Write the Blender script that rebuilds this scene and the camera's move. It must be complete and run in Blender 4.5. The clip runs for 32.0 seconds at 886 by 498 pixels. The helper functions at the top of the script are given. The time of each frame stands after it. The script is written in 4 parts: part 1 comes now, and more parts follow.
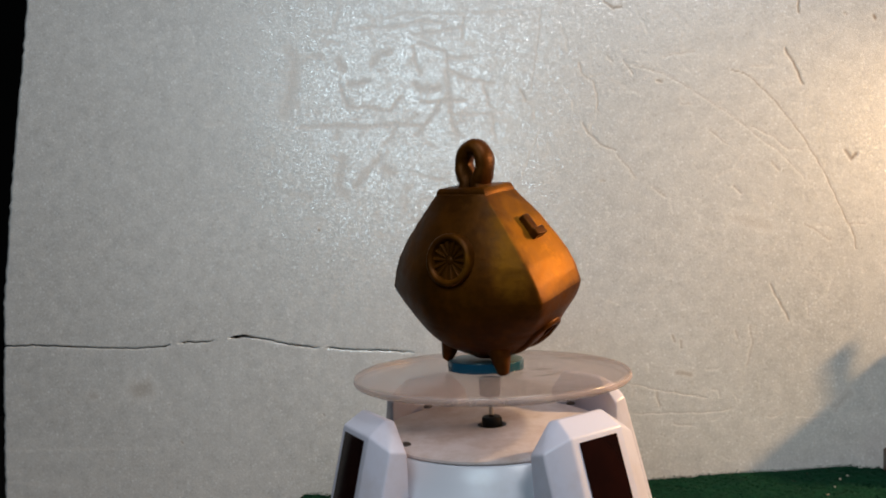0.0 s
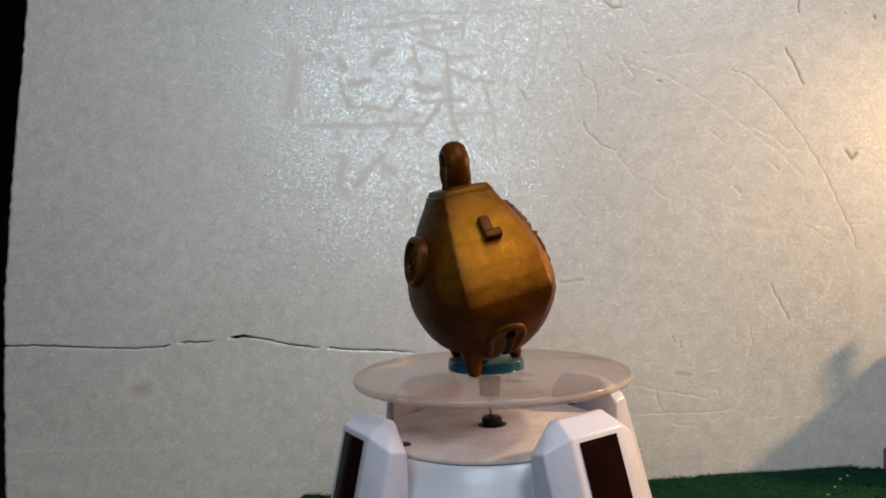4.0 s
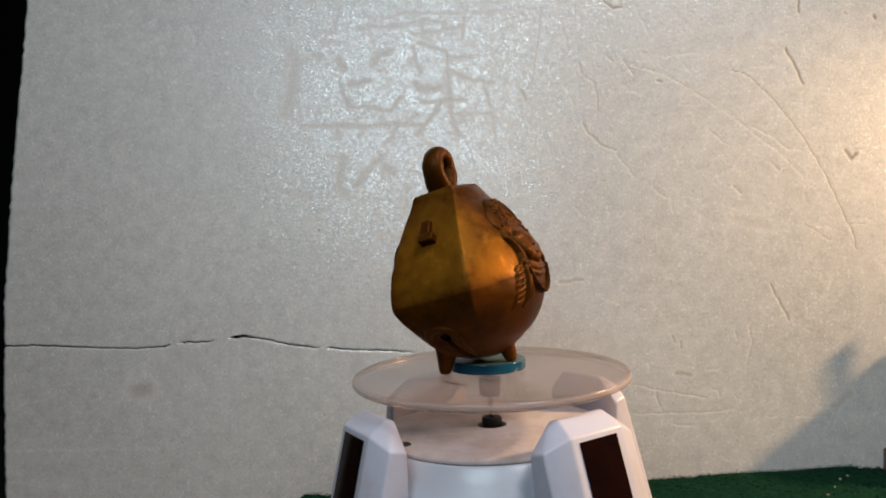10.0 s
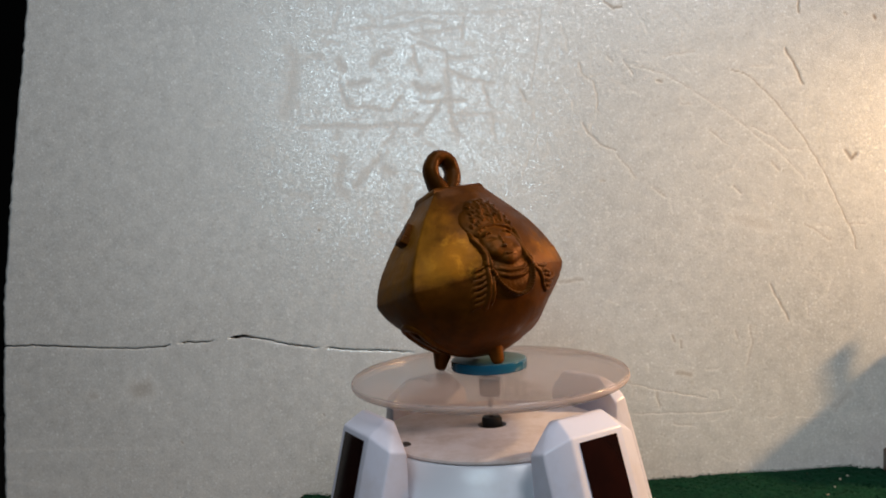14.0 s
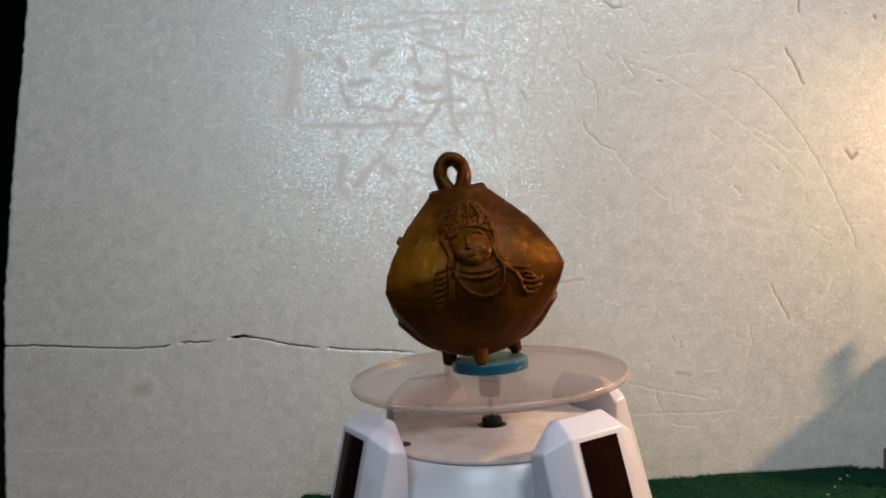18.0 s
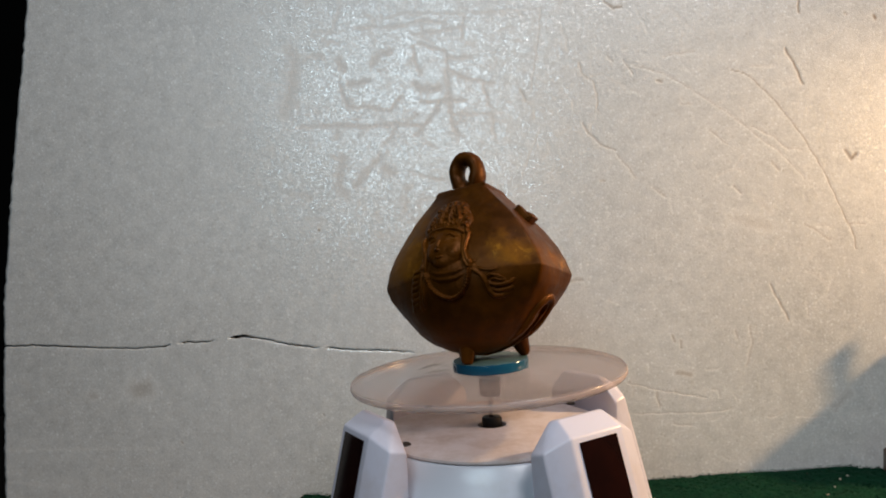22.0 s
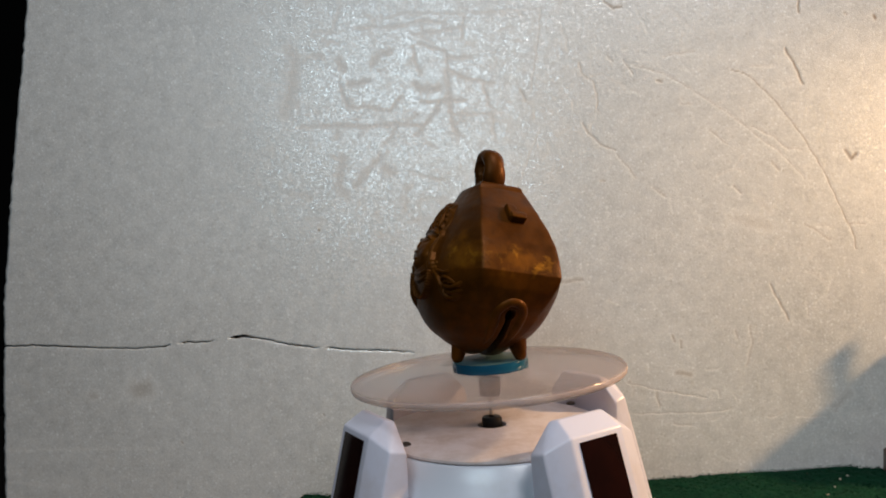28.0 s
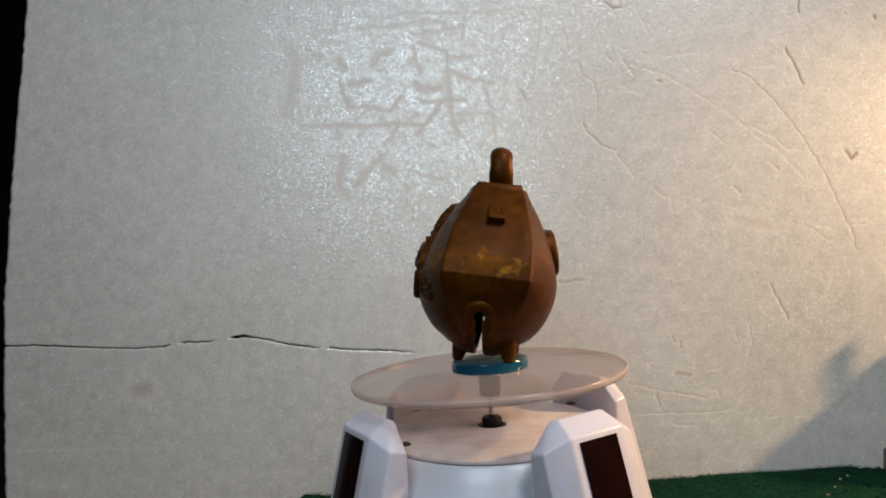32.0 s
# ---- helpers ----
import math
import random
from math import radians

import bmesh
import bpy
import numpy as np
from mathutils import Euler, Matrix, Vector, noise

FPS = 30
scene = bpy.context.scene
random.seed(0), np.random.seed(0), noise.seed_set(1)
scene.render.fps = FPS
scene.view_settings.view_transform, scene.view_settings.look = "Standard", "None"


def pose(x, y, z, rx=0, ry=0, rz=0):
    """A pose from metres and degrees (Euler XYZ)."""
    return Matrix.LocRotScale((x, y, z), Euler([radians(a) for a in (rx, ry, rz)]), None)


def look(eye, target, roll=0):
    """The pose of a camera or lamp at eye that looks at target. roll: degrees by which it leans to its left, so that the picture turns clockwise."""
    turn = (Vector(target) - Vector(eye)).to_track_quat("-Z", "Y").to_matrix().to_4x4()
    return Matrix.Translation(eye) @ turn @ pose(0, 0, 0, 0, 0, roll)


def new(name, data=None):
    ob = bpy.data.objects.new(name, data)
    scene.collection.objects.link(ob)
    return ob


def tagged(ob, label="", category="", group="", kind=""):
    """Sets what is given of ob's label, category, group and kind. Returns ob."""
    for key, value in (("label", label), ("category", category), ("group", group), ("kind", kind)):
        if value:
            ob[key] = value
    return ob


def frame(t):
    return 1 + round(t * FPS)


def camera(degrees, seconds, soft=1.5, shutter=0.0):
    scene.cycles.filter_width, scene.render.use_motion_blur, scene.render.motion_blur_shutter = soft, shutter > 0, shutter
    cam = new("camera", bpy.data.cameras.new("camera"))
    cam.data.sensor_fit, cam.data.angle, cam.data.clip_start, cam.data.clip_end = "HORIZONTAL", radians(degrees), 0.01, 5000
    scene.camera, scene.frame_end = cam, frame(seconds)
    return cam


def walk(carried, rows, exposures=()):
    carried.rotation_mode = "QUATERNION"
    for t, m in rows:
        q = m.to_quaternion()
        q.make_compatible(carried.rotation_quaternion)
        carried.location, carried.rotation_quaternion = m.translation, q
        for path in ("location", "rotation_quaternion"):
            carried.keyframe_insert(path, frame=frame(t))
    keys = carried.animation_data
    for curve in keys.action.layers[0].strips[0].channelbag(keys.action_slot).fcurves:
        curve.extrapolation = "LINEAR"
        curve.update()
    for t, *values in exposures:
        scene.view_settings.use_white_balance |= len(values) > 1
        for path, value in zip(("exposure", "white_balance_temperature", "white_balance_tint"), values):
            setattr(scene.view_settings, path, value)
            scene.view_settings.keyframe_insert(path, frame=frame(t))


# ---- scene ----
from mathutils.bvhtree import BVHTree

cam = camera(71.0, 32.0, soft=1.9)
EYE = (0.0, -0.20726, 0.03798)
VIEW = look(EYE, (-0.06062, 0.79078, 0.05330), -3.609)
walk(cam, [(0.0, VIEW), (32.0, VIEW)])

# ---- light ----
world = bpy.data.worlds.new("room_air")
world.use_nodes = True
world.node_tree.nodes["Background"].inputs[0].default_value = (0.62, 0.75, 1.0, 1)
world.node_tree.nodes["Background"].inputs[1].default_value = 0.02
scene.world = world
scene.view_settings.exposure = 0.0


def lamp(name, place, target, size, watts, colour):
    data = bpy.data.lights.new(name, "AREA")
    data.shape, data.size, data.energy, data.color = "DISK", size, watts, colour
    ob = new(name, data)
    ob.matrix_world = look(place, target)
    return ob


lamp("overhead_lamp_light", (0.34, -0.38, 0.80), (0.02, 0.02, 0.0), 0.30, 5.1, (0.925, 0.945, 0.97))
lamp("desk_lamp_light", (-0.062, -0.22, 0.190), (-0.03, 0.06, 0.03), 0.13, 0.29, (0.70, 0.89, 1.0))
# a shaded warm lamp beyond the right end of the board
spot = bpy.data.lights.new("warm_lamp_light", "SPOT")
spot.energy, spot.color, spot.spot_size, spot.spot_blend, spot.shadow_soft_size = 9.2, (1.0, 0.64, 0.32), radians(102), 1.0, 0.010
new("warm_lamp_light", spot).matrix_world = look((0.40, 0.020, 0.150), (0.02, -0.09, -0.02))


# ---- helpers ----
def mm(*v):
    return Vector(v) * 0.001


def finish(name, bm, material, smooth=40):
    mesh = bpy.data.meshes.new(name)
    bm.normal_update()
    bm.to_mesh(mesh)
    bm.free()
    if smooth:
        mesh.shade_smooth()
        mesh.set_sharp_from_angle(angle=radians(smooth))
    mesh.materials.append(material)
    return mesh


def part(name, bm, material, parent=None, label="", smooth=40):
    ob = new(name, finish(name, bm, material, smooth) if isinstance(bm, bmesh.types.BMesh) else bm)
    ob.parent = parent
    return tagged(ob, label)


def thing(name, label, category, kind="", group=""):
    return tagged(new(name), label, category, group, kind)


def lathe(profile, steps=96, close=False):
    """A turned solid from (radius, height) pairs in millimetres."""
    bm = bmesh.new()
    rings = []
    for r, z in profile:
        if r < 1e-6:
            rings.append([bm.verts.new(mm(0, 0, z))])
        else:
            rings.append([bm.verts.new(mm(r * math.cos(a), r * math.sin(a), z)) for a in (2 * math.pi * i / steps for i in range(steps))])
    pairs = list(zip(rings, rings[1:])) + ([(rings[-1], rings[0])] if close else [])
    for a, b in pairs:
        for i in range(steps):
            j = (i + 1) % steps
            q = [a[i % len(a)], a[j % len(a)], b[j % len(b)], b[i % len(b)]]
            q = [w for k, w in enumerate(q) if w not in q[:k]]
            if len(q) > 2:
                bm.faces.new(q)
    bmesh.ops.recalc_face_normals(bm, faces=bm.faces)
    return bm


def hull(points, bevel=0.0, segments=3):
    bm = bmesh.new()
    for p in points:
        bm.verts.new(mm(*p))
    bmesh.ops.convex_hull(bm, input=bm.verts)
    bmesh.ops.dissolve_limit(bm, angle_limit=radians(3), verts=bm.verts, edges=bm.edges)
    if bevel:
        bmesh.ops.bevel(bm, geom=bm.edges[:], offset=bevel * 0.001, segments=segments, affect="EDGES", profile=0.6, clamp_overlap=True)
    bmesh.ops.recalc_face_normals(bm, faces=bm.faces)
    return bm


def box(cx, cy, cz, sx, sy, sz, bevel=0.0):
    return hull([(cx + i * sx / 2, cy + j * sy / 2, cz + k * sz / 2) for i in (-1, 1) for j in (-1, 1) for k in (-1, 1)], bevel)


def tube(bm, path, radius, steps=10, closed=False, flat=1.0, side=None):
    """A round rod along a path of millimetre points; radius may be a list."""
    pts = [Vector(p) for p in path]
    n = len(pts)
    rad = radius if isinstance(radius, (list, tuple)) else [radius] * n
    rings, up = [], Vector(side) if side else Vector((0.3, 1, 0.2))
    for i, p in enumerate(pts):
        a, b = (pts[i - 1], pts[(i + 1) % n]) if closed else (pts[max(i - 1, 0)], pts[min(i + 1, n - 1)])
        d = (b - a).normalized()
        u = (up - d * up.dot(d)).normalized()
        w = d.cross(u)
        rings.append([bm.verts.new((p + rad[i] * (math.cos(t) * flat * u + math.sin(t) * w)) * 0.001) for t in (2 * math.pi * k / steps for k in range(steps))])
    for i in range(n if closed else n - 1):
        a, b = rings[i], rings[(i + 1) % n]
        for k in range(steps):
            bm.faces.new((a[k], a[(k + 1) % steps], b[(k + 1) % steps], b[k]))
    if not closed:
        bm.faces.new(rings[0][::-1])
        bm.faces.new(rings[-1])
    return bm


def blob(bm, centre, size, turn=None, seg=16):
    m = Matrix.Translation(mm(*centre)) @ (turn or Matrix.Identity(4)) @ Matrix.Diagonal((size[0] * 0.001, size[1] * 0.001, size[2] * 0.001, 1))
    bmesh.ops.create_uvsphere(bm, u_segments=seg, v_segments=max(6, seg * 2 // 3), radius=1, matrix=m)


# ---- materials ----
def material(name, base, rough, metal=0.0):
    m = bpy.data.materials.new(name)
    m.use_nodes = True
    t = m.node_tree
    s = t.nodes["Principled BSDF"]
    s.inputs["Base Color"].default_value = (*base, 1)
    s.inputs["Roughness"].default_value = rough
    s.inputs["Metallic"].default_value = metal
    return m, t, s


def node(t, kind, **values):
    n = t.nodes.new(kind)
    for k, w in values.items():
        n.inputs[k.replace("_", " ")].default_value = w
    return n


def coords(t):
    return t.nodes.new("ShaderNodeTexCoord").outputs["Object"]


def noise_tex(t, co, scale, detail=4, rough=0.55):
    n = node(t, "ShaderNodeTexNoise", Scale=scale, Detail=detail, Roughness=rough)
    t.links.new(co, n.inputs["Vector"])
    return n.outputs["Fac"]


def ramp(t, fac, *stops):
    n = t.nodes.new("ShaderNodeValToRGB")
    while len(n.color_ramp.elements) < len(stops):
        n.color_ramp.elements.new(0.5)
    for e, (p, c) in zip(n.color_ramp.elements, stops):
        e.position, e.color = p, (*c, 1) if isinstance(c, tuple) else (c, c, c, 1)
    t.links.new(fac, n.inputs["Fac"])
    return n.outputs["Color"]


def mix(t, fac, a, b, blend="MIX"):
    n = t.nodes.new("ShaderNodeMix")
    n.data_type, n.blend_type = "RGBA", blend
    for s, w in ((n.inputs["Factor"], fac), (n.inputs[6], a), (n.inputs[7], b)):
        if isinstance(w, bpy.types.NodeSocket):
            t.links.new(w, s)
        else:
            s.default_value = (*w, 1) if isinstance(w, tuple) else w
    return n.outputs[2]


def maths(t, op, a, b=0.0):
    n = t.nodes.new("ShaderNodeMath")
    n.operation = op
    for s, w in zip(n.inputs, (a, b)):
        if isinstance(w, bpy.types.NodeSocket):
            t.links.new(w, s)
        else:
            s.default_value = w
    return n.outputs[0]


def bump(t, s, height, strength, distance):
    n = node(t, "ShaderNodeBump", Strength=strength, Distance=distance)
    t.links.new(height, n.inputs["Height"])
    t.links.new(n.outputs["Normal"], s.inputs["Normal"])
    return n


# white polystyrene: pearly beads, dull scuffs, brown stains; glitter and dent shade in colour
FOAM, t, s = material("polystyrene_foam", (0.72, 0.71, 0.70), 0.4)
co = coords(t)
wear_shade = t.nodes.new("ShaderNodeAttribute")
wear_shade.attribute_name = "scuff_shade"
big, patch, fine, grain = noise_tex(t, co, 14, 5), noise_tex(t, co, 130, 6, 0.7), noise_tex(t, co, 650, 3), noise_tex(t, co, 1900, 2)
cells = node(t, "ShaderNodeTexVoronoi", Scale=2000.0)
t.links.new(co, cells.inputs["Vector"])
glint = t.nodes.new("ShaderNodeSeparateColor")
t.links.new(cells.outputs["Color"], glint.inputs[0])
tone = mix(t, ramp(t, big, (0.35, 0.0), (0.7, 1.0)), (0.77, 0.755, 0.735), (0.70, 0.682, 0.66))
tone = mix(t, ramp(t, patch, (0.5, 0.0), (0.8, 0.35)), tone, (0.58, 0.54, 0.49))
# glints painted into the colour as pale cells
tone = mix(t, ramp(t, glint.outputs[1], (0.55, 0.0), (1.0, 0.7)), tone, (0.90, 0.89, 0.88))
beads = node(t, "ShaderNodeTexVoronoi", Scale=620.0)
t.links.new(co, beads.inputs["Vector"])
pick = t.nodes.new("ShaderNodeSeparateColor")
t.links.new(beads.outputs["Color"], pick.inputs[0])
# sparse pale dots put bead glitter into the colour, others darken it
dot = maths(t, "MULTIPLY", ramp(t, beads.outputs["Distance"], (0.24, 1.0), (0.46, 0.0)), ramp(t, pick.outputs[0], (0.52, 0.0), (0.88, 0.75)))
dark_dot = maths(t, "MULTIPLY", ramp(t, beads.outputs["Distance"], (0.2, 1.0), (0.5, 0.0)), ramp(t, pick.outputs[1], (0.7, 0.0), (1.0, 0.35)))
tone = mix(t, dark_dot, tone, (0.50, 0.46, 0.42))
tone = mix(t, dot, tone, (0.96, 0.96, 0.96))
tone = mix(t, maths(t, "MULTIPLY", wear_shade.outputs["Fac"], 0.62), tone, (0.30, 0.23, 0.17))
t.links.new(tone, s.inputs["Base Color"])
dull = maths(t, "ADD", maths(t, "MULTIPLY", wear_shade.outputs["Fac"], 0.5), ramp(t, patch, (0.35, 0.0), (0.75, 0.22)))
t.links.new(maths(t, "ADD", 0.38, dull), s.inputs["Roughness"])
s.inputs["Specular IOR Level"].default_value = 1.0
rubbed = maths(t, "ADD", maths(t, "MULTIPLY", wear_shade.outputs["Fac"], 4.8), ramp(t, patch, (0.40, 0.0), (0.64, 0.75)))
t.links.new(maths(t, "MAXIMUM", maths(t, "SUBTRACT", 1.0, rubbed), 0.0), s.inputs["Coat Weight"])
s.inputs["Coat Roughness"].default_value = 0.27
s.inputs["Coat IOR"].default_value = 2.6
relief = maths(t, "ADD", maths(t, "MULTIPLY", patch, 1.0), maths(t, "ADD", maths(t, "MULTIPLY", fine, 0.7), grain))
skin = bump(t, s, relief, 0.42, 0.0003)
# every bead of the foam has its own slant, which makes the sheen glitter
facet = t.nodes.new("ShaderNodeVectorMath")
facet.operation = "MULTIPLY_ADD"
t.links.new(cells.outputs["Color"], facet.inputs[0])
facet.inputs[1].default_value, facet.inputs[2].default_value = (0.36, 0.36, 0.36), (-0.18, -0.18, -0.18)
slant = t.nodes.new("ShaderNodeVectorMath")
t.links.new(t.nodes.new("ShaderNodeNewGeometry").outputs["Normal"], slant.inputs[0])
t.links.new(facet.outputs[0], slant.inputs[1])
unit = t.nodes.new("ShaderNodeVectorMath")
unit.operation = "NORMALIZE"
t.links.new(slant.outputs[0], unit.inputs[0])
t.links.new(unit.outputs[0], s.inputs["Coat Normal"])

# cast plastic of the stand
WHITE, t, s = material("white_plastic", (0.72, 0.70, 0.74), 0.32)
co = coords(t)
t.links.new(mix(t, ramp(t, noise_tex(t, co, 60, 6, 0.7), (0.5, 0.0), (0.8, 0.6)), (0.58, 0.55, 0.63), (0.46, 0.39, 0.39)), s.inputs["Base Color"])
bump(t, s, noise_tex(t, co, 900, 2), 0.06, 0.0003)
GLOSS, t, s = material("glossy_white_plastic", (0.72, 0.74, 0.80), 0.26)
co = coords(t)
t.links.new(mix(t, ramp(t, noise_tex(t, co, 90, 5, 0.7), (0.55, 0.0), (0.85, 0.5)), (0.58, 0.59, 0.65), (0.48, 0.44, 0.43)), s.inputs["Base Color"])
DUSTY, t, s = material("dusty_cream_plastic", (0.66, 0.57, 0.50), 0.6)
co = coords(t)
t.links.new(mix(t, ramp(t, noise_tex(t, co, 70, 7, 0.7), (0.40, 0.0), (0.66, 1.0)), (0.57, 0.51, 0.52), (0.42, 0.335, 0.305)), s.inputs["Base Color"])
bump(t, s, noise_tex(t, co, 1200, 3), 0.2, 0.0003)
BLACK, t, s = material("black_rubber", (0.006, 0.0055, 0.0055), 0.5)
s.inputs["Specular IOR Level"].default_value = 0.2
STEEL, t, s = material("dull_steel", (0.42, 0.38, 0.33), 0.35, 0.9)
SCREW, t, s = material("dark_screw", (0.10, 0.08, 0.07), 0.4, 0.8)
CELL, t, s = material("solar_cell", (0.016, 0.006, 0.006), 0.14)
co = coords(t)
t.links.new(mix(t, noise_tex(t, co, 120, 3), (0.004, 0.0022, 0.0024), (0.016, 0.0042, 0.003)), s.inputs["Base Color"])
s.inputs["IOR"].default_value = 1.22

# clear acrylic, a little dusty and scratched
ACRYLIC, t, s = material("dusty_clear_acrylic", (0.76, 0.58, 0.53), 0.6)
s.inputs["Specular IOR Level"].default_value = 0.1
co = coords(t)
clear = node(t, "ShaderNodeBsdfTransparent")
clear.inputs["Color"].default_value = (0.91, 0.865, 0.85, 1)
polish = node(t, "ShaderNodeBsdfAnisotropic", Roughness=0.18)
fres = node(t, "ShaderNodeFresnel", IOR=1.49)
glass = t.nodes.new("ShaderNodeMixShader")
t.links.new(maths(t, "MULTIPLY", fres.outputs[0], 0.55), glass.inputs["Fac"])
t.links.new(clear.outputs[0], glass.inputs[1])
t.links.new(polish.outputs[0], glass.inputs[2])
# dust on the faces, a milky sawn rim
sep = t.nodes.new("ShaderNodeSeparateXYZ")
t.links.new(t.nodes.new("ShaderNodeNewGeometry").outputs["Normal"], sep.inputs[0])
rim = ramp(t, maths(t, "ABSOLUTE", sep.outputs[2]), (0.3, 0.25), (0.85, 0.0))
both = t.nodes.new("ShaderNodeMixShader")
t.links.new(maths(t, "ADD", rim, ramp(t, noise_tex(t, co, 55, 6, 0.65), (0.3, 0.05), (0.8, 0.13))), both.inputs["Fac"])
t.links.new(glass.outputs[0], both.inputs[1])
t.links.new(s.outputs[0], both.inputs[2])
t.links.new(both.outputs[0], t.nodes["Material Output"].inputs["Surface"])
BLUE, t, s = material("blue_plastic", (0.02, 0.18, 0.3), 0.12)
co = coords(t)
t.links.new(mix(t, noise_tex(t, co, 150, 4), (0.006, 0.065, 0.125), (0.014, 0.085, 0.14)), s.inputs["Base Color"])
s.inputs["Transmission Weight"].default_value = 0.2


# top of the puck: dull reflection and dust put into one grey-green colour
TOP_SHEEN, t, s = material("dusty_sheen", (0.10, 0.17, 0.18), 0.5)
co = coords(t)
t.links.new(mix(t, noise_tex(t, co, 160, 5), (0.035, 0.10, 0.12), (0.09, 0.145, 0.15)), s.inputs["Base Color"])


# fired clay with a worn gold wash: centre, reach and strength of each patch of gold, in millimetres
WASH = [((20, 2, 12), (19, 20, 29), 1.05), ((21, -14, 9), (8, 7, 17), 0.5), ((17, 16, 6), (15, 11, 16), 0.66), ((-20, 16, 6), (11, 8, 11), 0.34), ((-26, 0, 4), (7, 15, 9), 0.22), ((0, -20, 6), (20, 6, 14), 0.10), ((8, 0, 31), (8, 9, 4), 0.45)]
FLECKS = [((14, 17, 7), (11, 9, 11)), ((-20, 16, 6), (9, 8, 8)), ((-26, 0, 4), (8, 16, 7)), ((22, 0, 10), (13, 16, 18))]


def clay(name, gold):
    m, t, s = material(name, (0.1, 0.04, 0.012), 0.5)
    co = coords(t)

    def near(centre, reach):
        """One at the centre of a patch, zero at its border."""
        n = t.nodes.new("ShaderNodeVectorMath")
        n.operation = "MULTIPLY_ADD"
        t.links.new(co, n.inputs[0])
        n.inputs[1].default_value = [1000 / r for r in reach]
        n.inputs[2].default_value = [-c / r for c, r in zip(centre, reach)]
        size = t.nodes.new("ShaderNodeVectorMath")
        size.operation = "LENGTH"
        t.links.new(n.outputs[0], size.inputs[0])
        return maths(t, "MAXIMUM", maths(t, "SUBTRACT", 1.0, size.outputs["Value"]), 0.0)

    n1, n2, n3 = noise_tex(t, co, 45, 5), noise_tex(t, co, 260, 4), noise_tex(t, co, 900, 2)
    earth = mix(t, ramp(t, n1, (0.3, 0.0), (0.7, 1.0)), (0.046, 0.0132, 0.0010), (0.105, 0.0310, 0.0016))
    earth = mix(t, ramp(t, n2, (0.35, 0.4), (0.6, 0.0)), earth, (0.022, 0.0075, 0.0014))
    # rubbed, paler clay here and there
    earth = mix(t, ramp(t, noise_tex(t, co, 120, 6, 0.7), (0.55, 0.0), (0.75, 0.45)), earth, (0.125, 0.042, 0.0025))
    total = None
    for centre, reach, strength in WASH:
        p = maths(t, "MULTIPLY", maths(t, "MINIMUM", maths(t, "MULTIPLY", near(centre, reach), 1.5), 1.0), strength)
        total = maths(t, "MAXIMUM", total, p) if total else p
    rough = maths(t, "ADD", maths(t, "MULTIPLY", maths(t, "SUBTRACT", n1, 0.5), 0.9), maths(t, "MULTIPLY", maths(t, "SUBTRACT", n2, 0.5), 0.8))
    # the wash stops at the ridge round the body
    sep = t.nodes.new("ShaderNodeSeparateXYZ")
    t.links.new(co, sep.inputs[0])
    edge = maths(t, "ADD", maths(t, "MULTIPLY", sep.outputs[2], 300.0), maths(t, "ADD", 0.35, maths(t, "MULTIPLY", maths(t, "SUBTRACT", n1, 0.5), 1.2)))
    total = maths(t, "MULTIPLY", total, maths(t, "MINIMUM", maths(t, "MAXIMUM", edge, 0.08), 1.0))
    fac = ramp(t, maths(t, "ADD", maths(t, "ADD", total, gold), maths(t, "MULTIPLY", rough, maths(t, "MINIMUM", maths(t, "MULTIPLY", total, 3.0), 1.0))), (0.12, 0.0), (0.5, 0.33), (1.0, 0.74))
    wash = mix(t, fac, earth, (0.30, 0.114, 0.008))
    # thin bright scratches and flakes in the wash
    flakes = node(t, "ShaderNodeTexNoise", Scale=150.0, Detail=5.0, Roughness=0.7, Distortion=0.4)
    t.links.new(co, flakes.inputs["Vector"])
    spots = None
    for centre, reach in FLECKS:
        p = maths(t, "MINIMUM", maths(t, "MULTIPLY", near(centre, reach), 2.0), 1.0)
        spots = maths(t, "MAXIMUM", spots, p) if spots else p
    spots = maths(t, "MULTIPLY", spots, ramp(t, flakes.outputs["Fac"], (0.54, 0.0), (0.68, 0.5)))
    t.links.new(mix(t, spots, wash, (0.42, 0.175, 0.012)), s.inputs["Base Color"])
    t.links.new(maths(t, "ADD", 0.3, maths(t, "MULTIPLY", fac, 0.5)), s.inputs["Metallic"])
    t.links.new(maths(t, "ADD", ramp(t, n2, (0.3, 0.36), (0.7, 0.54)), maths(t, "MULTIPLY", fac, 0.16)), s.inputs["Roughness"])
    s.inputs["Specular IOR Level"].default_value = 0.07
    bump(t, s, maths(t, "ADD", maths(t, "MULTIPLY", n2, 0.8), maths(t, "MULTIPLY", n3, 0.4)), 0.3, 0.0004)
    return m


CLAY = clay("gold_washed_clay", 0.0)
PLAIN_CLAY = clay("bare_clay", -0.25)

TURF, t, s = material("green_felt", (0.02, 0.12, 0.06), 0.95)
s.inputs["Specular IOR Level"].default_value = 0.1
co = coords(t)
t.links.new(mix(t, noise_tex(t, co, 160, 5, 0.7), (0.0006, 0.0135, 0.0063), (0.0021, 0.036, 0.017)), s.inputs["Base Color"])
bump(t, s, noise_tex(t, co, 700, 4, 0.7), 0.8, 0.001)
CRUMB, t, s = material("pale_crumbs", (0.3, 0.26, 0.2), 0.8)
info = t.nodes.new("ShaderNodeNewGeometry")
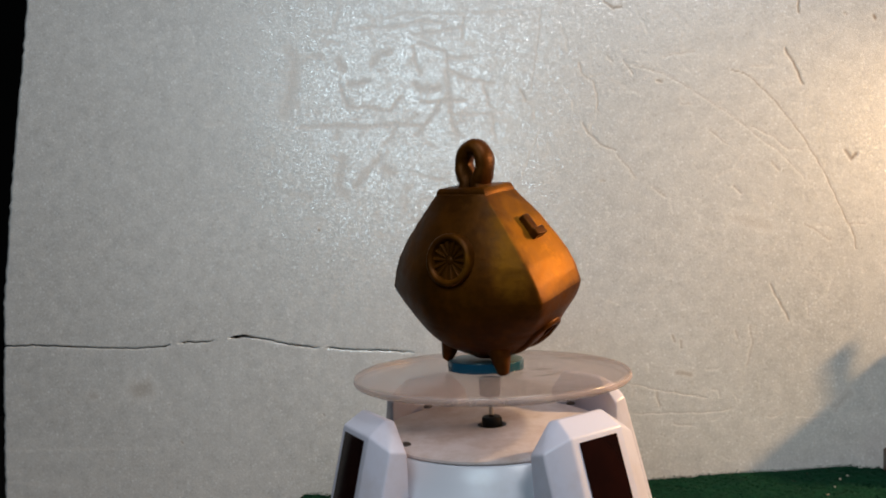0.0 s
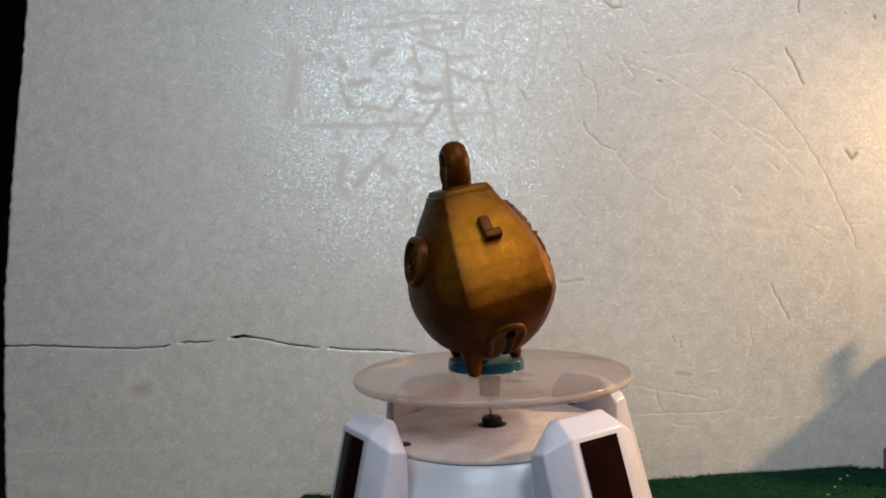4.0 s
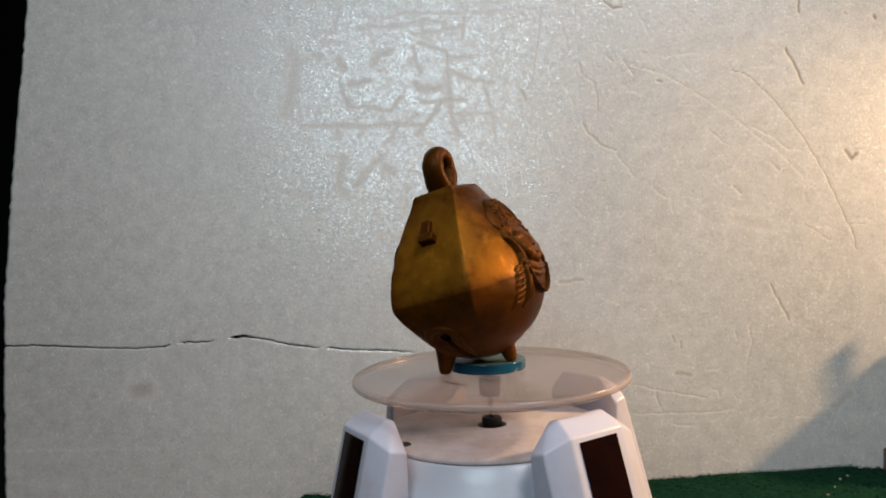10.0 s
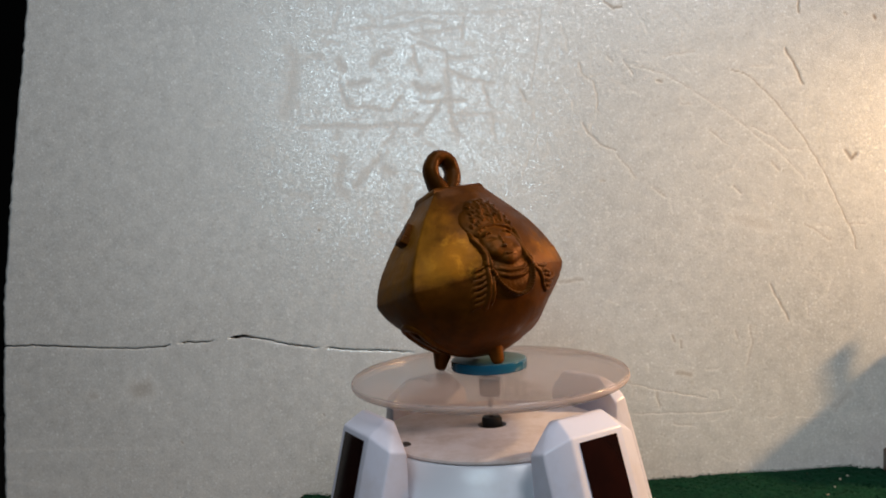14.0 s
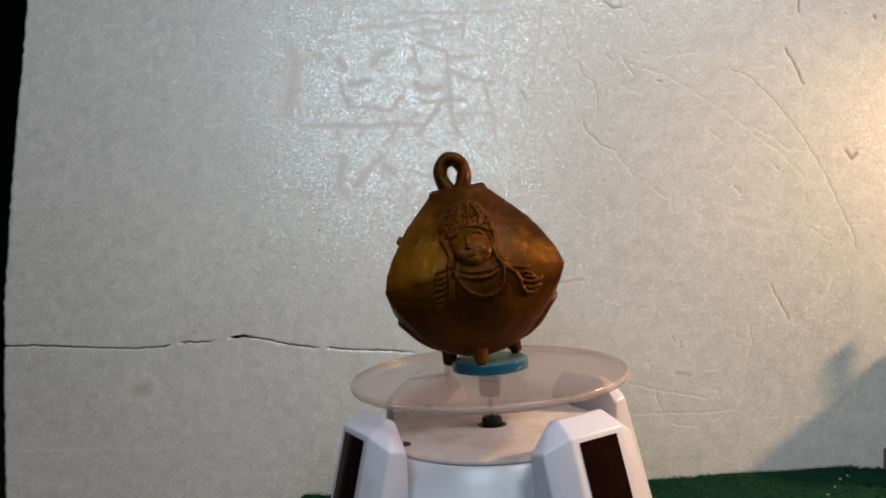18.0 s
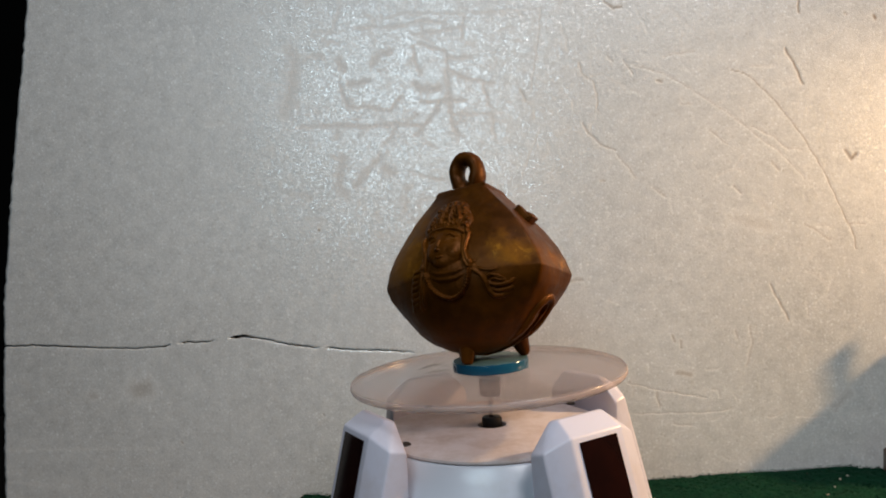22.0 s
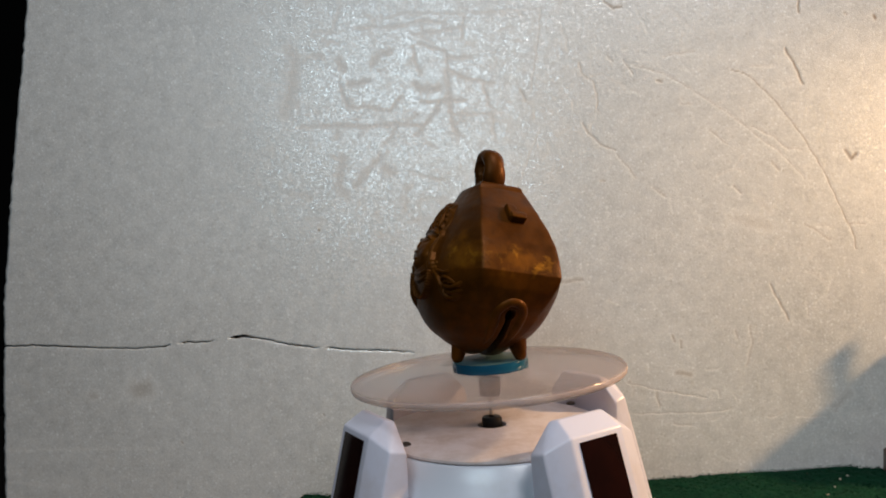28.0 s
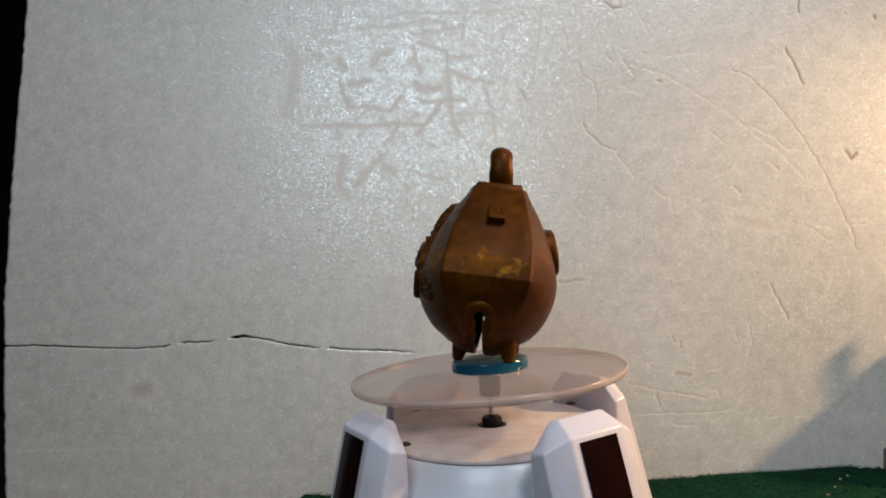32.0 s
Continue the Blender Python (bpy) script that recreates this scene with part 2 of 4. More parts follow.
t.links.new(ramp(t, info.outputs["Random Per Island"], (0.3, (0.02, 0.02, 0.015)), (0.6, (0.28, 0.22, 0.15)), (0.95, (0.55, 0.52, 0.45))), s.inputs["Base Color"])
TABLE, t, s = material("dark_wood", (0.03, 0.022, 0.018), 0.5)
co = coords(t)
t.links.new(mix(t, noise_tex(t, co, 20, 5), (0.02, 0.018, 0.016), (0.05, 0.042, 0.036)), s.inputs["Base Color"])
PLASTER, t, s = material("dark_wall_paint", (0.05, 0.05, 0.055), 0.9)
co = coords(t)
t.links.new(mix(t, noise_tex(t, co, 6, 4), (0.004, 0.004, 0.005), (0.007, 0.007, 0.007)), s.inputs["Base Color"])

# ---- the room and the table ----
FLOOR = -83.0  # table top, in millimetres
table = thing("table", "dark wooden table top under the foam board", "table", "structure")
part("tabletop", box(0, -150, FLOOR - 12, 1300, 1000, 24, 2), TABLE, table)
for name, c, d in (("wall_back", (0, 1520, 400), (3040, 40, 2400)), ("wall_front", (0, -1520, 400), (3040, 40, 2400)),
                   ("wall_left", (-1520, 0, 400), (40, 3000, 2400)), ("wall_right", (1520, 0, 400), (40, 3000, 2400)),
                   ("ceiling", (0, 0, 1620), (3080, 3080, 40)), ("floor", (0, 0, -820), (3080, 3080, 40))):
    tagged(part(name, box(*c, *d), PLASTER), "dark plain painted surface of the room", name.split("_")[0], kind="structure")

# ---- the foam board behind ----
BOARD_Y = 100.0
XR, TOP, BOTTOM = 235.0, 235.0, FLOOR + 0.2
CRACK = [(-260, 7.4), (-231, 6.4), (-214, 4.8), (-192, 2.8), (-175, 1.9), (-163, 2.3), (-157, 3.8), (-141, 3.4), (-128, 5.0), (-122, 5.3), (-111, 3.0),
         (-99, -0.3), (-85, -2.4), (-74, -3.6), (-60, -5.2), (-40, -7.1), (-18, -10.8), (10, -16), (37, -22), (67, -28.5), (104, -36.6), (143, -41), (240, -49)]
GAP = [(-260, 1.2), (-235, 1.0), (-215, 1.1), (-190, 0.8), (-175, 0.7), (-163, 1.0), (-160, 0.0), (-156, 0.0), (-153, 1.0), (-140, 0.7), (-137, 0.05), (-130, 0.05), (-127, 2.2), (-121, 1.9), (-116, 0.9), (-100, 1.1),
       (-87, 1.1), (-84, 0.1), (-80, 0.1), (-77, 0.9), (-64, 0.7), (-61, 0.1), (-57, 0.9), (-42, 0.8), (-36, 0.05), (240, 0.0)]
LEFT = [(-90, -253.6), (-47, -252.2), (-18, -251.2), (22, -248.6), (27, -248.9), (49, -246), (92, -240.9), (125, -236), (151, -232.1), (186, -227.4), (240, -220)]


def foam_sheet(name, low, parent):
    nx, nz = 1000, 190 if low else 370
    u = np.linspace(0, 1, nx)[None, :]
    w = np.linspace(0, 1, nz)[:, None] ** (1.0 if low else 1.15)
    rng = np.random.RandomState(5)
    x = np.interp(0.0, *zip(*LEFT)) + u * (XR - np.interp(0.0, *zip(*LEFT))) + 0 * w
    jag = np.interp(x, np.linspace(-260, 240, 330), rng.normal(0, 0.16, 330))
    zc = np.interp(x, *zip(*CRACK)) + jag
    z = (zc - np.interp(x, *zip(*GAP)) * 0.4) * w + BOTTOM * (1 - w) if low else (zc + np.interp(x, *zip(*GAP)) * 0.4) * (1 - w) + TOP * w
    edge = np.interp(z, *zip(*LEFT)) + np.interp(z, np.linspace(-90, 240, 120), rng.normal(0, 0.25, 120))
    x = edge + (x - x[:, :1]) / (XR - x[:, :1]) * (XR - edge)
    depth, scuff_shade = np.zeros_like(x), np.zeros_like(x)

    def stroke(width, deep, tint, *pts):
        if tint >= 1.2:  # specks of dirt
            deep, tint = 0.05, tint * 1.3
        elif pts[0][0] < 15:  # broad dull rubs in the middle, dents and scratches towards the right
            width, deep, tint = width * 2.6, deep * 0.14, tint * 0.95
        else:
            # dents stay shallow; most of their shade is put into the tint
            deep, tint = deep * 0.26, tint * 2.5
        if width > 3.0 and deep < 0.03:  # old brown stains
            tint = tint * (2.6 if pts[0][0] < 15 else 0.65)
        for (x0, z0), (x1, z1) in zip(pts, pts[1:]):
            r = width * 2 + 1
            near = (x > min(x0, x1) - r) & (x < max(x0, x1) + r) & (z > min(z0, z1) - r) & (z < max(z0, z1) + r)
            if not near.any():
                continue
            px, pz = x[near] + 0.22 * np.sin(z[near] * 0.8 + x0), z[near] + 0.2 * np.sin(x[near] * 0.7 + z0)
            dx, dz = x1 - x0, z1 - z0
            k = np.clip(((px - x0) * dx + (pz - z0) * dz) / (dx * dx + dz * dz), 0, 1)
            d = np.hypot(px - x0 - k * dx, pz - z0 - k * dz) / (0.5 * width + 0.22)
            g = np.exp(-d ** 2)
            depth[near] = np.maximum(depth[near], deep * g - 0.18 * deep * np.exp(-(d - 1.9) ** 2 * 3))
            scuff_shade[near] = np.maximum(scuff_shade[near], tint * 0.62 * g)

    scuff_marks(stroke)
    # small crinkles everywhere, most of them in the middle and towards the right
    for k in range(300):
        cx, cz = (rng.normal(-30, 45), rng.uniform(20, 200)) if k < 190 else (rng.uniform(30, 210), rng.uniform(-70, 160))
        a, ln = rng.choice([0.15, 0.9, 1.5, 2.3]) + rng.normal(0, 0.25), rng.gamma(2.0, 2.6)
        mx, mz = cx + math.cos(a) * ln * 0.5 + rng.normal(0, 0.5), cz + math.sin(a) * ln * 0.5 + rng.normal(0, 0.5)
        stroke(rng.uniform(0.2, 0.9), rng.uniform(0.08, 0.3), rng.uniform(0.06, 0.3), (cx, cz), (mx, mz), (cx + math.cos(a + 0.3) * ln, cz + math.sin(a + 0.3) * ln))
    # the broken edge is crumbled and rounded
    lip = np.abs(z - zc)
    depth += 0.25 * np.exp(-(lip / 0.6) ** 2) * (np.interp(x, *zip(*GAP)) > 0.12)
    depth += 0.9 * np.exp(-((x - edge) / 0.8) ** 2)
    # slow waves of the sheet
    depth += 0.03 * np.sin(x / 31 + 1.3 * np.sin(z / 44)) * np.sin(z / 23 + x / 70)
    y = BOARD_Y + depth
    n = nx * nz
    front = np.stack([x, y, z], -1).reshape(-1, 3)
    back = front.copy()
    back[:, 1] = BOARD_Y + 22
    ring = np.concatenate([np.arange(nx), nx * np.arange(1, nz) + nx - 1, np.arange(n - 2, n - nx - 1, -1), nx * np.arange(nz - 2, 0, -1)])
    verts = np.concatenate([front, back[ring]]) * 0.001
    i = (np.arange(nz - 1)[:, None] * nx + np.arange(nx - 1)[None, :]).ravel()
    quads = np.stack([i, i + 1, i + nx + 1, i + nx], -1)
    m = len(ring)
    j = np.arange(m)
    sides = np.stack([ring[j], n + j, n + (j + 1) % m, ring[(j + 1) % m]], -1)
    mesh = bpy.data.meshes.new(name)
    faces = np.concatenate([quads, sides])
    mesh.vertices.add(len(verts))
    mesh.vertices.foreach_set("co", verts.ravel())
    loops = faces.ravel()
    loops = np.concatenate([loops, n + j[::-1]])
    starts = np.concatenate([np.arange(len(faces)) * 4, [len(faces) * 4]])
    mesh.loops.add(len(loops))
    mesh.loops.foreach_set("vertex_index", loops.astype(np.int32))
    mesh.polygons.add(len(starts))
    mesh.polygons.foreach_set("loop_start", starts.astype(np.int32))
    mesh.update(calc_edges=True)
    mesh.validate()
    mesh.shade_smooth()
    mesh.set_sharp_from_angle(angle=radians(50))
    attr = mesh.attributes.new("scuff_shade", "FLOAT", "POINT")
    attr.data.foreach_set("value", np.concatenate([scuff_shade.ravel(), np.zeros(m)]).astype(np.float32))
    mesh.materials.append(FOAM)
    return part(name, mesh, None, parent)


def scuff_marks(stroke):
    """Dents and scratches on the sheet: width, depth, tint and a way in millimetres."""
    stroke(2.15, 0.35, 0.5, (-90.2, 148.3), (-87.4, 141.7), (-89.6, 130.9), (-94.6, 115.5))
    stroke(0.77, 0.3, 0.4, (-85.0, 140.8), (-78.5, 144.2), (-73.0, 142.9))
    stroke(1.38, 0.4, 0.5, (-65.1, 141.5), (-63.1, 135.8))
    stroke(1.23, 0.4, 0.5, (-48.0, 137.7), (-44.6, 142.1), (-38.3, 143.2))
    stroke(0.62, 0.3, 0.4, (-63.6, 166.5), (-66.1, 159.6), (-66.3, 155.7))
    stroke(0.46, 0.3, 0.4, (-77.7, 156.7), (-65.9, 154.9))
    stroke(0.46, 0.3, 0.4, (-72.5, 151.5), (-63.9, 149.2))
    stroke(0.62, 0.3, 0.4, (-55.5, 156.4), (-35.2, 155.4), (-19.4, 157.2), (-10.3, 154.8))
    stroke(0.62, 0.3, 0.4, (-27.6, 150.9), (-13.6, 151.2), (-1.1, 152.5))
    stroke(0.46, 0.25, 0.3, (-41.9, 159.9), (-30.0, 162.0), (-6.9, 159.2), (36.0, 157.8))
    stroke(0.62, 0.4, 0.5, (-27.2, 144.6), (-26.2, 136.7), (-24.5, 131.1))
    stroke(0.46, 0.5, 0.6, (-24.8, 145.9), (-15.7, 142.8), (-11.4, 140.9), (-10.1, 132.3), (-4.3, 127.1), (12.4, 122.7))
    stroke(0.92, 0.35, 0.45, (-11.0, 131.5), (-10.8, 116.8), (-9.6, 104.3), (-7.4, 97.9))
    stroke(0.62, 0.4, 0.55, (-65.2, 128.1), (-61.9, 116.9), (-50.1, 116.0), (-40.9, 112.9), (-35.0, 120.3))
    stroke(1.23, 0.35, 0.5, (-60.4, 128.5), (-50.9, 129.0))
    stroke(0.46, 0.35, 0.5, (-21.9, 154.3), (-21.9, 150.4))
    stroke(0.62, 0.35, 0.45, (-25.1, 116.4), (-2.7, 115.8))
    stroke(0.77, 0.4, 0.5, (-15.9, 114.9), (-21.0, 107.5), (-28.4, 100.3))
    stroke(0.92, 0.35, 0.45, (-87.0, 108.6), (-77.4, 108.7), (-52.3, 106.3), (-38.2, 106.5), (-25.8, 104.8))
    stroke(0.77, 0.35, 0.45, (-37.5, 104.9), (-45.1, 96.1))
    stroke(1.23, 0.35, 0.45, (-47.0, 90.8), (-60.4, 76.9))
    stroke(1.85, 0.3, 0.4, (-65.8, 91.4), (-69.1, 77.5), (-64.7, 71.0))
    stroke(0.46, 0.4, 0.5, (-71.3, 92.5), (-64.3, 90.9))
    stroke(1.23, 0.35, 0.5, (-27.6, 125.9), (-24.7, 122.6), (-15.4, 122.6))
    stroke(1.08, 0.4, 0.4, (24.4, 118.6), (27.0, 113.0))
    stroke(0.25, 0.3, 0.3, (36.9, 159.2), (34.7, 142.4), (29.7, 118.2))
    stroke(0.25, 0.25, 0.25, (32.1, 96.5), (26.8, 86.1), (21.4, 72.7))
    stroke(0.46, 0.35, 0.4, (6.3, 123.2), (8.6, 112.2), (14.5, 107.8))
    stroke(0.62, 0.3, 0.35, (-8.5, 108.9), (9.9, 108.2), (10.6, 95.0))
    stroke(0.92, 0.35, 0.4, (-9.0, 137.6), (1.0, 136.8))
    stroke(0.62, 0.3, 0.4, (-0.9, 156.3), (-3.1, 145.7))
    stroke(0.46, 0.35, 0.35, (-33.4, 82.8), (-22.8, 78.2), (-15.2, 76.8))
    stroke(1.54, 0.3, 0.4, (-45.8, 85.2), (-40.5, 81.7))
    stroke(0.46, 0.25, 0.3, (-93.1, 60.4), (-85.0, 62.2), (-77.2, 60.9))
    stroke(0.62, 0.3, 0.35, (-135.0, 113.1), (-126.1, 113.5))
    stroke(0.80, 0.7, 0.8, (67.9, 158.8), (72.3, 155.2), (76.3, 155.6))
    stroke(0.32, 0.3, 0.2, (82.5, 155.1), (88.5, 141.0))
    stroke(0.32, 0.25, 0.2, (97.9, 153.7), (110.1, 139.9))
    stroke(0.64, 0.4, 0.4, (94.7, 129.3), (99.5, 130.5), (109.5, 130.5))
    stroke(0.64, 0.5, 0.5, (67.6, 131.6), (70.3, 129.0))
    stroke(0.64, 0.5, 0.5, (75.3, 129.4), (79.5, 121.9))
    stroke(0.48, 0.4, 0.5, (54.1, 129.5), (54.6, 124.7), (59.8, 120.3), (61.7, 113.7), (61.3, 106.6), (62.4, 104.1))
    stroke(0.32, 0.25, 0.3, (59.2, 122.7), (64.7, 123.1), (74.5, 116.7), (84.2, 111.1))
    stroke(0.64, 0.6, 0.6, (53.8, 100.0), (55.8, 95.0), (61.7, 89.0), (68.5, 85.3))
    stroke(0.48, 0.4, 0.5, (69.1, 83.7), (77.7, 71.2))
    stroke(0.40, 0.4, 0.45, (79.0, 126.7), (93.4, 121.5), (105.3, 113.4), (119.9, 102.0), (128.6, 95.0), (137.1, 86.5), (145.7, 79.6), (156.8, 65.6))
    stroke(0.40, 0.45, 0.5, (133.7, 92.3), (143.2, 86.9), (150.3, 80.1), (156.3, 79.6))
    stroke(0.35, 0.35, 0.8, (126.5, 120.4), (133.1, 117.5), (141.7, 108.9), (150.0, 97.3), (158.1, 84.2), (166.0, 68.0), (173.5, 47.3), (177.3, 37.8), (178.3, 30.1))
    stroke(0.72, 0.7, 1, (152.1, 128.5), (156.1, 119.5), (159.2, 110.7))
    stroke(0.80, 0.6, 0.9, (159.8, 151.4), (159.6, 145.1))
    stroke(1.44, 0.6, 0.9, (176.4, 77.4), (179.1, 73.3), (181.5, 75.5))
    stroke(0.96, 0.5, 0.6, (142.3, 73.6), (145.1, 70.3))
    stroke(0.80, 0.5, 0.6, (123.4, 64.0), (127.0, 60.6))
    stroke(0.48, 0.4, 0.5, (85.1, 65.9), (91.7, 60.7))
    stroke(0.48, 0.4, 0.5, (113.8, 92.2), (121.7, 84.6))
    stroke(0.64, 0.3, 0.4, (100.9, 105.9), (107.0, 105.1))
    stroke(0.32, 0.3, 0.4, (134.9, 121.3), (147.0, 120.3))
    stroke(0.96, 0.6, 0.8, (90.9, 117.8), (93.2, 117.3))
    stroke(1.12, 0.5, 1.2, (180.6, 143.3), (181.5, 142.9))
    stroke(1.28, 0.5, 1.1, (193.9, 140.9), (194.5, 139.6))
    stroke(0.64, 0.3, 1.2, (60.2, 71.2), (62.4, 71.0))
    stroke(0.64, 0.2, 0.5, (155.3, 43.9), (166.7, 35.4))
    stroke(0.48, 0.3, 0.5, (176.2, 42.5), (183.6, 42.0))
    stroke(0.58, 0.6, 0.8, (137.2, 15.8), (141.4, 6.3), (144.9, -1.6))
    stroke(0.73, 0.4, 0.5, (119.7, -5.2), (120.4, -9.4))
    stroke(0.73, 0.3, 0.4, (126.3, -3.4), (127.1, -11.9), (123.6, -23.0))
    stroke(0.36, 0.4, 0.4, (66.8, -27.9), (82.0, -32.3), (103.9, -36.9))
    stroke(0.29, 0.35, 0.3, (65.8, -42.9), (104.9, -44.0), (114.6, -43.1))
    stroke(0.73, 0.4, 0.5, (80.5, -33.6), (81.4, -40.8))
    stroke(0.58, 0.4, 0.3, (87.8, -48.9), (95.4, -49.9))
    stroke(0.44, 0.35, 0.3, (104.2, -23.4), (110.4, -23.1))
    stroke(0.88, 0.4, 1.2, (93.3, -8.7), (93.8, -12.2))
    stroke(0.44, 0.3, 0.3, (153.7, 6.3), (153.9, -0.7))
    stroke(0.29, 0.3, 0.2, (145.8, -48.1), (159.4, -48.7))
    stroke(3.62, 0.1, 0.5, (-178.7, -19.2), (-174.3, -18.6))
    stroke(1.81, 0.1, 0.4, (-203.4, -20.6), (-201.7, -20.6))
    stroke(0.66, 0.4, 1.3, (-157.4, -46.1), (-156.8, -47.1))
    stroke(0.49, 0.15, 0.3, (-250.4, -46.5), (-218.3, -47.4), (-169.1, -49.2))
    stroke(0.49, 0.15, 0.3, (-251.3, -62.7), (-231.7, -65.2))
    stroke(0.41, 0.5, 1.3, (-83.5, -35.9), (-82.9, -36.5))
    stroke(0.56, 0.5, 2, (-80.4, 56.6), (-79.9, 56.0))
    stroke(0.56, 0.4, 1.2, (61.3, 71.6), (62.4, 71.0))
    stroke(1.68, 0.3, 0.5, (37.3, 22.8), (48.3, 23.5))
    stroke(5.60, 0.1, 0.45, (122.8, 48.9), (138.4, 43.8))
    stroke(3.92, 0.1, 0.35, (134.0, 57.7), (138.9, 51.9))
    stroke(4.5, 0.1, 0.5, (163.0, -44.0), (170.5, -38.0))
    stroke(2.2, 0.1, 0.6, (91.0, -24.0), (97.0, -25.5))
    stroke(0.9, 0.1, 1.2, (89.8, -6.0), (90.8, -9.0))

foam = thing("foam_board", "cracked white polystyrene board with dents and scratches, standing upright", "foam board")
foam_sheet("upper_piece", False, foam)
foam_sheet("lower_piece", True, foam)

# ---- the green mat ----
MAT_TOP = -73.0


def turf_mat():
    root = thing("felt_mat", "rough green felt mat with loose fibres on the table", "mat", "stuff")
    nx, ny = 260, 130
    x = np.linspace(-98, 260, nx)[None, :] + np.zeros((ny, 1))
    y = np.linspace(-140, 98.5, ny)[:, None] + np.zeros((1, nx))
    rng = np.random.RandomState(3)
    lump = np.array([[noise.noise((a * 0.03, b * 0.03, 0)) * 1.5 + noise.noise((a * 0.16, b * 0.16, 4)) * 0.8 for a in x[0]] for b in y[:, 0]])
    z = MAT_TOP + lump + rng.normal(0, 0.25, x.shape) + 2.0 * np.exp(-((x - 150) / 60) ** 2)
    clear = np.hypot(x, y) < 78
    z = np.where(clear, np.minimum(z, MAT_TOP - 0.4), z)
    # rounded border
    rim = np.minimum(np.minimum(x - x.min(), x.max() - x), np.minimum(y - y.min(), y.max() - y))
    z -= 6.0 * np.clip(1 - rim / 5.0, 0, 1) ** 2
    verts = np.stack([x, y, z], -1).reshape(-1, 3) * 0.001
    low = verts.copy()
    low[:, 2] = FLOOR * 0.001 + 0.0001
    i = (np.arange(ny - 1)[:, None] * nx + np.arange(nx - 1)[None, :]).ravel()
    quads = np.stack([i, i + 1, i + nx + 1, i + nx], -1)
    ring = np.concatenate([np.arange(nx), nx * np.arange(1, ny) + nx - 1, np.arange(nx * ny - 2, nx * ny - nx - 1, -1), nx * np.arange(ny - 2, 0, -1)])
    m, n = len(ring), nx * ny
    j = np.arange(m)
    sides = np.stack([ring[j], n + j, n + (j + 1) % m, ring[(j + 1) % m]], -1)
    mesh = bpy.data.meshes.new("felt")
    mesh.from_pydata(np.concatenate([verts, low[ring]]).tolist(), [], np.concatenate([quads, sides]).tolist())
    mesh.shade_smooth()
    mesh.materials.append(TURF)
    part("felt", mesh, None, root)
    # fuzz of short fibres along the part that can be seen
    vs, fs = [], []
    for _ in range(16000):
        a, b = rng.uniform(-97, 215), 97.5 - abs(rng.normal(0, 30))
        if math.hypot(a, b) < 72 or b < -100:
            continue
        ix, iy = int((a + 98) / 358 * (nx - 1)), int((b + 140) / 238.5 * (ny - 1))
        p = Vector((a, b, z[iy, ix] - 0.1))
        d = Vector((rng.normal(0, 1), rng.normal(0, 1), rng.uniform(0.25, 1.2))).normalized()
        s1 = d.cross(Vector((rng.normal(), rng.normal(), 0.3))).normalized() * 0.09
        ln = rng.uniform(0.5, 1.7)
        k = len(vs)
        bend = Vector((rng.normal(0, 0.3), rng.normal(0, 0.3), -0.2))
        vs += [(p - s1) * 0.001, (p + s1) * 0.001, (p + d * ln * 0.6 + s1) * 0.001, (p + d * ln * 0.6 - s1) * 0.001, (p + d * ln + bend * ln) * 0.001]
        fs += [(k, k + 1, k + 2, k + 3), (k + 3, k + 2, k + 4)]
    mesh = bpy.data.meshes.new("fibres")
    mesh.from_pydata([tuple(q) for q in vs], [], fs)
    mesh.materials.append(TURF)
    part("fibres", mesh, None, root)
    bm = bmesh.new()
    for k in range(26):
        a, b = (rng.uniform(62, 200), rng.uniform(40, 96)) if k > 8 else (rng.uniform(100, 165), 97.0)
        if math.hypot(a, b) < 74:
            continue
        ix, iy = int((a + 98) / 358 * (nx - 1)), int((b + 140) / 238.5 * (ny - 1))
        blob(bm, (a, b, z[iy, ix] + 0.3), (rng.uniform(0.3, 0.9), rng.uniform(0.2, 0.5), rng.uniform(0.2, 0.45)), pose(0, 0, 0, 0, rng.uniform(-30, 30), rng.uniform(0, 180)), 6)
    part("flecks", bm, CRUMB, root, "pale crumbs and lint", 60)


turf_mat()

# ---- beside the turntable: unseen cup and sticks added as shadow casters, a wood chip ----
CHIP, t, s = material("brown_wood", (0.06, 0.025, 0.01), 0.35)
co = coords(t)
t.links.new(mix(t, noise_tex(t, co, 40, 5), (0.045, 0.018, 0.008), (0.10, 0.045, 0.015)), s.inputs["Base Color"])
cup = thing("shadow_cup", "unseen brown cup with two sticks, added to shade the board", "cup")
part("vessel", lathe([(0, -74), (15, -74), (16, -73), (18.6, -40), (19, -9), (18.8, -8), (18.2, -8), (18, -10), (15, -70), (0, -71)], 64), CHIP, cup)
cup.location = (0.2205, 0.0765, 0)
for place, r, top in (((0.2108, 0.0848), 1.7, 13), ((0.2140, 0.0880), 2.9, -1)):
    stick = thing("shadow_stick", "unseen round-ended brown stick in the cup, added for its shadow", "stick")
    part("rod", lathe([(0, -70), (r, -70), (r, top - 8), (r * 1.3, top - 3), (r * 1.1, top), (0, top + 1.2)], 20), CHIP, stick)
    stick.location = (*place, 0)
chip = thing("wood_chip", "small brown wood chip lying on the mat against the board", "wood chip")
part("chip", hull([(175, 78, -70), (194, 90, -71), (180, 94, -62), (197, 84, -60), (184, 76, -73.5), (199, 95, -73.5), (178, 92, -73.5)], 0.8), CHIP, chip)

